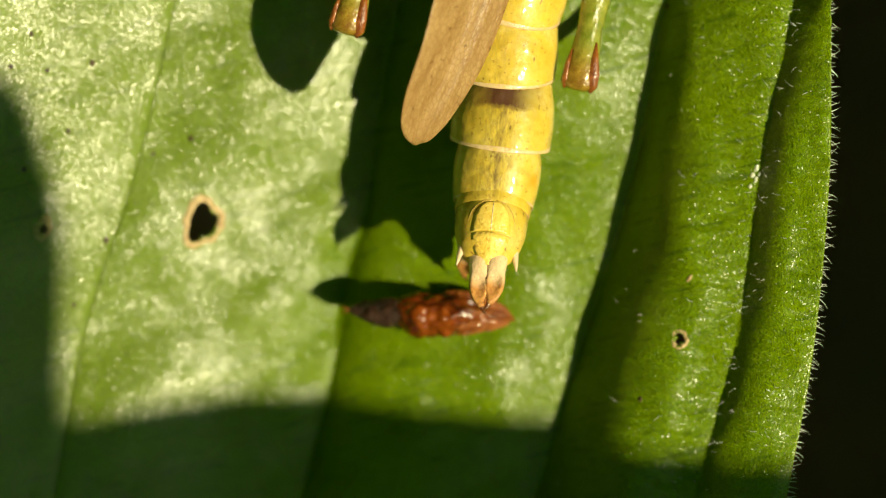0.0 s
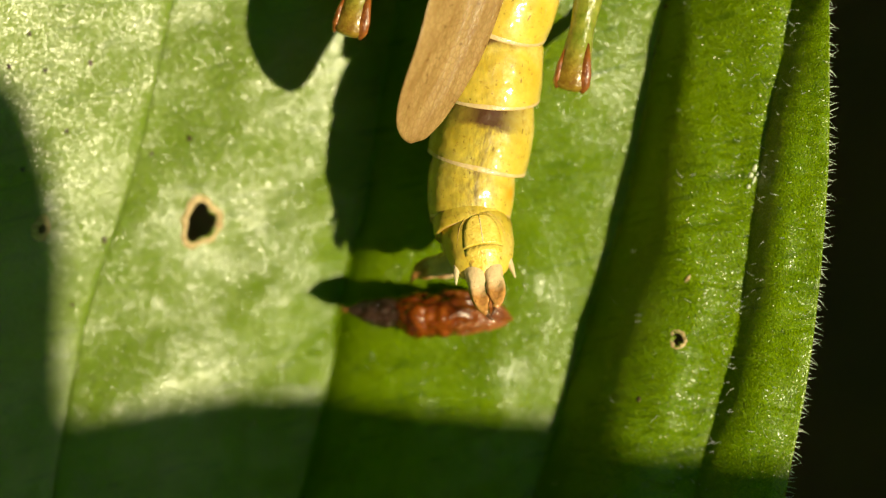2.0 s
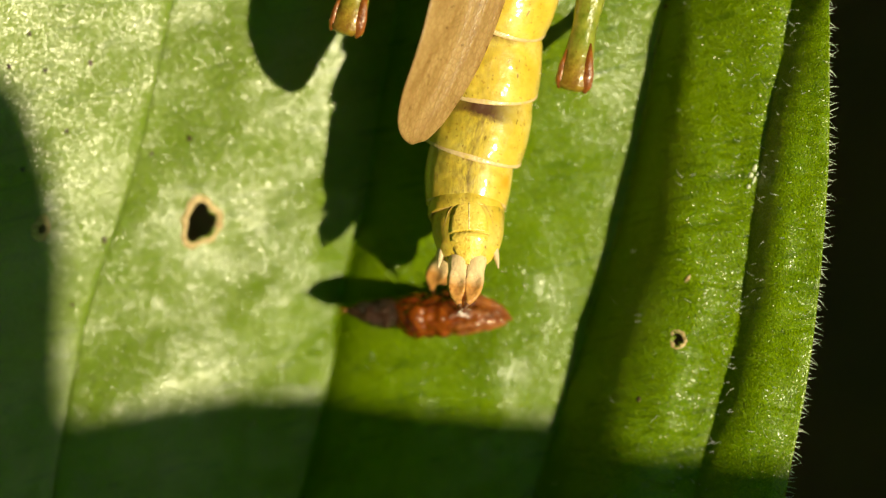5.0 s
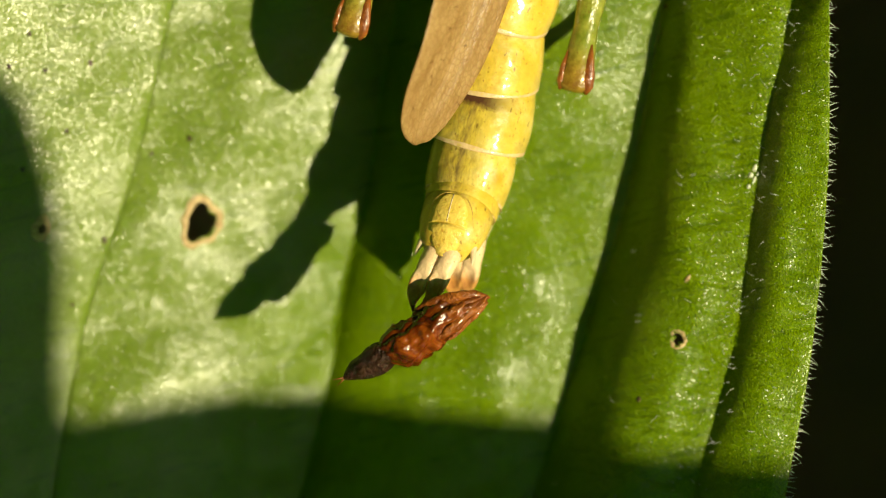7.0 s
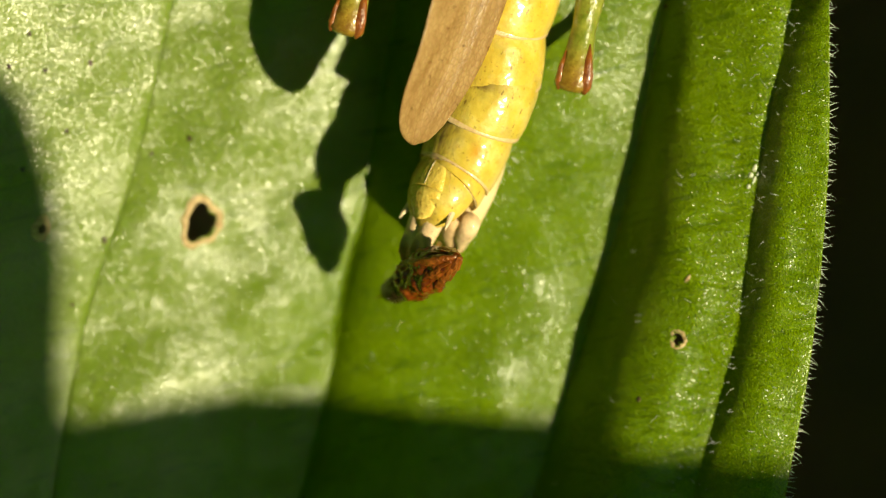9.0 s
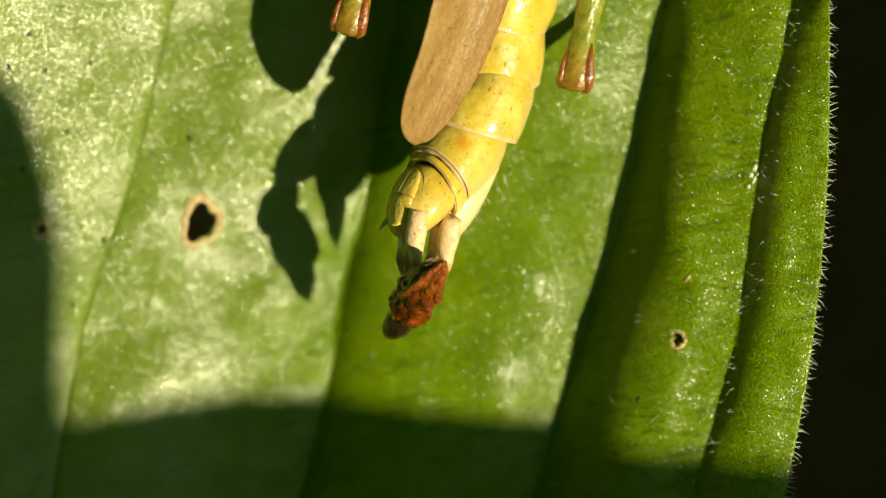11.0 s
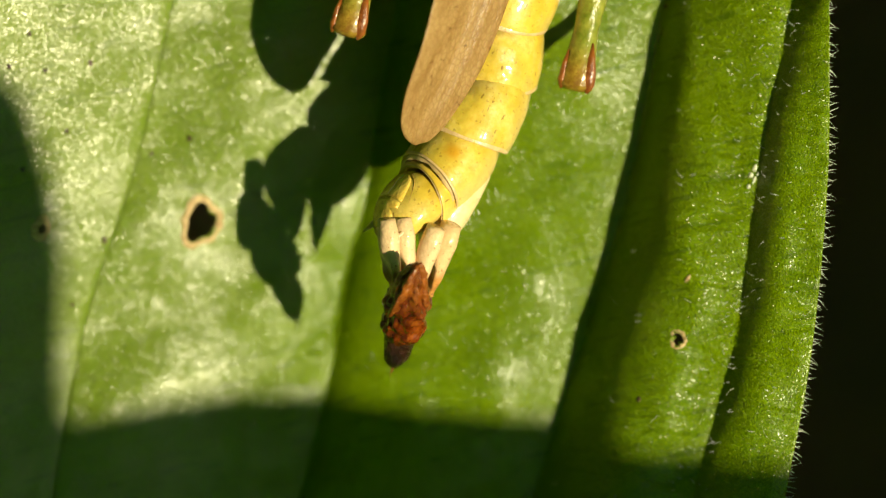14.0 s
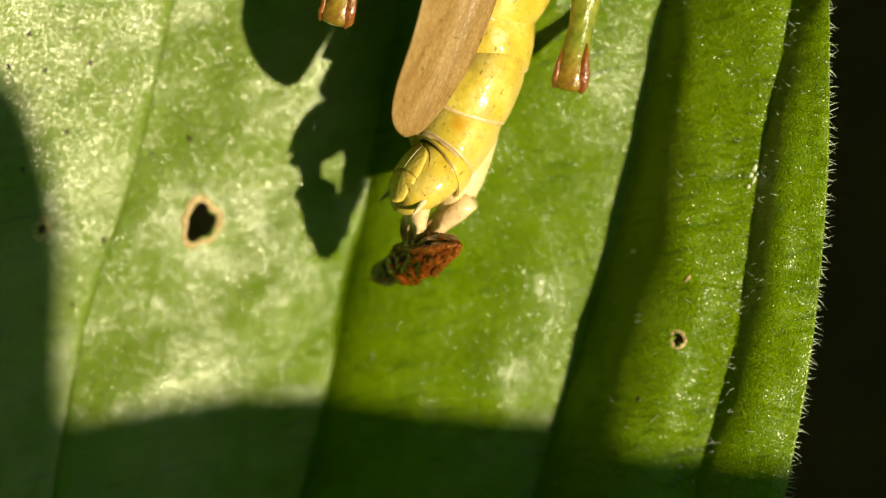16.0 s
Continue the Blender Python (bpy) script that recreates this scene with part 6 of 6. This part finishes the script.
    walk(leg_r, [
        (0, mm(7.55, 9.107, -0.638, 0, 0, -10.2)), (0.5, mm(7.358, 9.123, -0.638, 0, 0, -10.2)), (0.75, mm(7.422, 9.123, -0.638, 0, 0, -10.2)), (1, mm(7.294, 9.075, -0.638, 0, 0, -10.2)),
        (1.2, mm(7.358, 9.075, -0.638, 0, 0, -10.2)), (1.3, mm(7.39, 9.075, -0.638, 0, 0, -10.2)), (1.5, mm(7.454, 9.075, -0.638, 0, 0, -10.2)), (2, mm(7.198, 9.075, -0.638, 0, 0, -10.2)),
        (2.5, mm(7.294, 9.075, -0.638, 0, 0, -10.2)), (3, mm(7.262, 9.075, -0.638, 0, 0, -10.2)), (3.2, mm(7.262, 9.075, -0.638, 0, 0, -10.2)), (3.5, mm(7.262, 9.075, -0.638, 0, 0, -10.2)),
        (3.7, mm(7.275, 9.075, -0.638, 0, 0, -10.2)), (4, mm(7.294, 9.075, -0.638, 0, 0, -10.2)), (4.2, mm(7.294, 9.075, -0.638, 0, 0, -10.2)), (4.9, mm(7.326, 9.075, -0.638, 0, 0, -10.2)),
        (5.6, mm(7.326, 9.075, -0.638, 0, 0, -10.2)), (6.3, mm(7.326, 9.075, -0.638, 0, 0, -10.2)), (6.5, mm(7.294, 9.075, -0.638, 0, 0, -10.2)), (6.6, mm(7.314, 9.063, -0.638, 0, 0, -10.2)),
        (6.8, mm(7.352, 9.037, -0.638, 0, 0, -10.2)), (7, mm(7.39, 9.011, -0.638, 0, 0, -10.2)), (7.2, mm(7.377, 9.011, -0.638, 0, 0, -10.2)), (7.5, mm(7.358, 9.011, -0.638, 0, 0, -10.2)),
        (7.8, mm(7.32, 9.011, -0.638, 0, 0, -10.2)), (8, mm(7.294, 9.011, -0.638, 0, 0, -10.2)), (8.2, mm(7.294, 9.011, -0.638, 0, 0, -10.2)), (8.5, mm(7.294, 9.011, -0.638, 0, 0, -10.2)),
        (8.8, mm(7.294, 9.011, -0.638, 0, 0, -10.2)), (9, mm(7.294, 9.011, -0.638, 0, 0, -10.2)), (9.2, mm(7.294, 9.011, -0.638, 0, 0, -10.2)), (9.9, mm(7.326, 9.043, -0.638, 0, 0, -10.2)),
        (10.6, mm(7.358, 9.043, -0.638, 0, 0, -10.2)), (11.3, mm(7.39, 9.075, -0.638, 0, 0, -10.2)), (11.5, mm(7.39, 9.075, -0.638, 0, 0, -10.2)), (11.8, mm(7.39, 9.075, -0.638, 0, 0, -10.2)),
        (12, mm(7.39, 9.075, -0.638, 0, 0, -10.2)), (12.5, mm(7.454, 9.075, -0.638, 0, 0, -10.2)), (12.8, mm(7.454, 9.075, -0.638, 0, 0, -10.2)), (13, mm(7.454, 9.075, -0.638, 0, 0, -10.2)),
        (13.2, mm(7.454, 9.075, -0.638, 0, 0, -10.2)), (13.3, mm(7.454, 9.075, -0.638, 0, 0, -10.2)), (13.5, mm(7.454, 9.075, -0.638, 0, 0, -10.2)), (13.7, mm(7.454, 9.075, -0.638, 0, 0, -10.2)),
        (14, mm(7.454, 9.075, -0.638, 0, 0, -10.2)), (14.2, mm(7.454, 9.088, -0.638, 0, 0, -10.2)), (14.5, mm(7.454, 9.107, -0.638, 0, 0, -10.2)), (14.7, mm(7.39, 9.107, -0.638, 0, 0, -10.2)),
        (15, mm(7.294, 9.107, -0.638, 0, 0, -10.2)), (15.5, mm(7.103, 9.107, -0.638, 0, 0, -10.2)), (16, mm(7.103, 9.075, -0.638, 0, 0, -10.2))])
    walk(leg_l, [
        (0, mm(-5.592, 12.175, 2.362, 0, 0, -15.1)), (0.5, mm(-5.337, 12.127, 2.362, 0, 0, -15.1)), (0.75, mm(-5.257, 12.143, 2.362, 0, 0, -15.1)), (1, mm(-5.369, 12.111, 2.362, 0, 0, -15.1)),
        (1.2, mm(-5.535, 12.213, 2.362, 0, 0, -15.1)), (1.3, mm(-5.618, 12.265, 2.362, 0, 0, -15.1)), (1.5, mm(-5.784, 12.367, 2.362, 0, 0, -15.1)), (2, mm(-5.305, 12.047, 2.362, 0, 0, -15.1)),
        (2.5, mm(-5.72, 12.271, 2.362, 0, 0, -15.1)), (3, mm(-5.4, 12.111, 2.362, 0, 0, -15.1)), (3.2, mm(-5.4, 12.111, 2.362, 0, 0, -15.1)), (3.5, mm(-5.4, 12.111, 2.362, 0, 0, -15.1)),
        (3.7, mm(-5.592, 12.213, 2.362, 0, 0, -15.1)), (4, mm(-5.88, 12.367, 2.362, 0, 0, -15.1)), (4.2, mm(-5.56, 12.111, 2.362, 0, 0, -15.1)), (4.9, mm(-5.496, 12.143, 2.362, 0, 0, -15.1)),
        (5.6, mm(-5.496, 12.143, 2.362, 0, 0, -15.1)), (6.3, mm(-5.528, 12.175, 2.362, 0, 0, -15.1)), (6.5, mm(-5.4, 12.111, 2.362, 0, 0, -15.1)), (6.6, mm(-5.381, 12.098, 2.362, 0, 0, -15.1)),
        (6.8, mm(-5.343, 12.073, 2.362, 0, 0, -15.1)), (7, mm(-5.305, 12.047, 2.362, 0, 0, -15.1)), (7.2, mm(-5.394, 12.098, 2.362, 0, 0, -15.1)), (7.5, mm(-5.528, 12.175, 2.362, 0, 0, -15.1)),
        (7.8, mm(-5.624, 12.213, 2.362, 0, 0, -15.1)), (8, mm(-5.688, 12.239, 2.362, 0, 0, -15.1)), (8.2, mm(-5.599, 12.188, 2.362, 0, 0, -15.1)), (8.5, mm(-5.464, 12.111, 2.362, 0, 0, -15.1)),
        (8.8, mm(-5.503, 12.111, 2.362, 0, 0, -15.1)), (9, mm(-5.528, 12.111, 2.362, 0, 0, -15.1)), (9.2, mm(-5.528, 12.111, 2.362, 0, 0, -15.1)), (9.9, mm(-5.464, 12.111, 2.362, 0, 0, -15.1)),
        (10.6, mm(-5.432, 12.111, 2.362, 0, 0, -15.1)), (11.3, mm(-5.4, 12.111, 2.362, 0, 0, -15.1)), (11.5, mm(-5.56, 12.175, 2.362, 0, 0, -15.1)), (11.8, mm(-5.464, 12.098, 2.362, 0, 0, -15.1)),
        (12, mm(-5.4, 12.047, 2.362, 0, 0, -15.1)), (12.5, mm(-5.56, 12.175, 2.362, 0, 0, -15.1)), (12.8, mm(-5.464, 12.137, 2.362, 0, 0, -15.1)), (13, mm(-5.4, 12.111, 2.362, 0, 0, -15.1)),
        (13.2, mm(-5.4, 12.111, 2.362, 0, 0, -15.1)), (13.3, mm(-5.4, 12.111, 2.362, 0, 0, -15.1)), (13.5, mm(-5.4, 12.111, 2.362, 0, 0, -15.1)), (13.7, mm(-5.413, 12.086, 2.362, 0, 0, -15.1)),
        (14, mm(-5.432, 12.047, 2.362, 0, 0, -15.1)), (14.2, mm(-5.535, 12.137, 2.362, 0, 0, -15.1)), (14.5, mm(-5.688, 12.271, 2.362, 0, 0, -15.1)), (14.7, mm(-5.688, 12.258, 2.362, 0, 0, -15.1)),
        (15, mm(-5.688, 12.239, 2.362, 0, 0, -15.1)), (15.5, mm(-6.104, 12.527, 2.362, 0, 0, -15.1)), (16, mm(-6.104, 12.686, 2.362, 0, 0, -15.1))])
    walk(pellet, [
        (0, mm(3.68, -3.876, -6.409, 0, 0, -92.2)), (4.95, mm(3.68, -3.876, -6.409, 0, 0, -92.2)), (5.35, mm(2.833, -3.348, -2.87, 0, 0, -82.1)), (5.8, mm(2.471, -2.82, 1.913, 3, -5, -71.8)),
        (6.3, mm(2.256, -2.351, 1.116, 4.8, 0, -63.9)), (6.5, mm(1.303, -1.398, 1.116, 32, 0, -70.7)), (6.6, mm(1.62, -1.048, 1.116, 40, 0, -63.9)), (6.8, mm(2.978, -1.774, 1.913, 37.1, 0, -47.7)),
        (7, mm(2.244, -2.654, 2.71, 8.4, 0, -59.5)), (7.2, mm(1.485, -1.769, 2.749, 8.1, 0, -66.6)), (7.5, mm(0.979, -1.169, 2.232, 19, 0, -71.8)), (7.8, mm(1.708, 0.917, 1.218, 0, 0, -68.1)),
        (8, mm(1.837, 0.507, 0.925, 0, 0, -74.6)), (8.2, mm(1.806, 0.57, 0.696, 7.7, 7.9, -67.5)), (8.5, mm(1.713, -0.032, 1.979, 37.5, 16.1, -55.1)), (8.8, mm(0.984, 0.159, 2.307, 55.3, 15.5, -40.4)),
        (9, mm(0.699, -0.349, 2.285, 62.4, 15, -34)), (9.2, mm(1.017, -0.445, 2.136, 65.9, 13.3, -26.9)), (10.2, mm(0.348, -0.601, 3.496, 64.9, 16.6, -10.9)), (11.3, mm(-0.284, -0.82, 4.562, 62.6, 21.1, 2.6)),
        (11.5, mm(0.41, -0.82, 4.592, 63.7, 20.4, 3.1)), (11.8, mm(-0.032, -0.663, 4.898, 63.7, 20.4, 5.3)), (12, mm(-0.915, -0.884, 5.102, 62.8, 21, 7.5)), (12.2, mm(-0.032, -0.536, 4.872, 63.1, 20.8, 1.9)),
        (12.5, mm(0.032, -0.505, 4.528, 60.6, 22.4, 1.9)), (12.8, mm(-2.24, -0.536, 4.107, 63.4, 20.6, 13.3)), (12.9, mm(-2.556, -0.252, 3.967, 62.1, 21.4, -3.1)), (13, mm(-2.966, -0.189, 3.827, 65.7, 19.1, -16.7)),
        (13.2, mm(-2.745, 0.379, 4.184, 58.4, 23.7, -26.5)), (13.3, mm(-2.24, -0.631, 4.362, 59.4, 23.1, -36.9)), (13.5, mm(-1.388, -1.294, 4.719, 59.4, 23.1, -17.2)), (13.7, mm(-0.316, -1.672, 5.459, 55.7, 25.3, -4.1)),
        (14, mm(-1.546, -0.978, 5.102, 57.5, 24.3, 20.1)), (14.2, mm(-0.726, -0.663, 5.957, 58.5, 23.7, 12.2)), (14.5, mm(-1.388, -0.663, 5.038, 65.1, 19.5, -9.6)), (14.7, mm(-2.335, -0.663, 5, 67.8, 17.6, -3.9)),
        (14.8, mm(-1.452, -1.168, 4.981, 64.2, 20.1, -3.8)), (15, mm(-1.073, -1.294, 4.943, 64.4, 20, -10.1)), (15.2, mm(-0.221, -0.853, 4.388, 68.3, 17.3, -6.5)), (15.5, mm(0.348, -0.823, 3.397, 70.1, 15.9, -8.5)),
        (15.8, mm(-0.127, 1.301, 2.449, 67.7, 17.6, -9.1)), (16, mm(0.699, 0.349, 1.818, 62.4, 21.2, -32.5))])


motions()
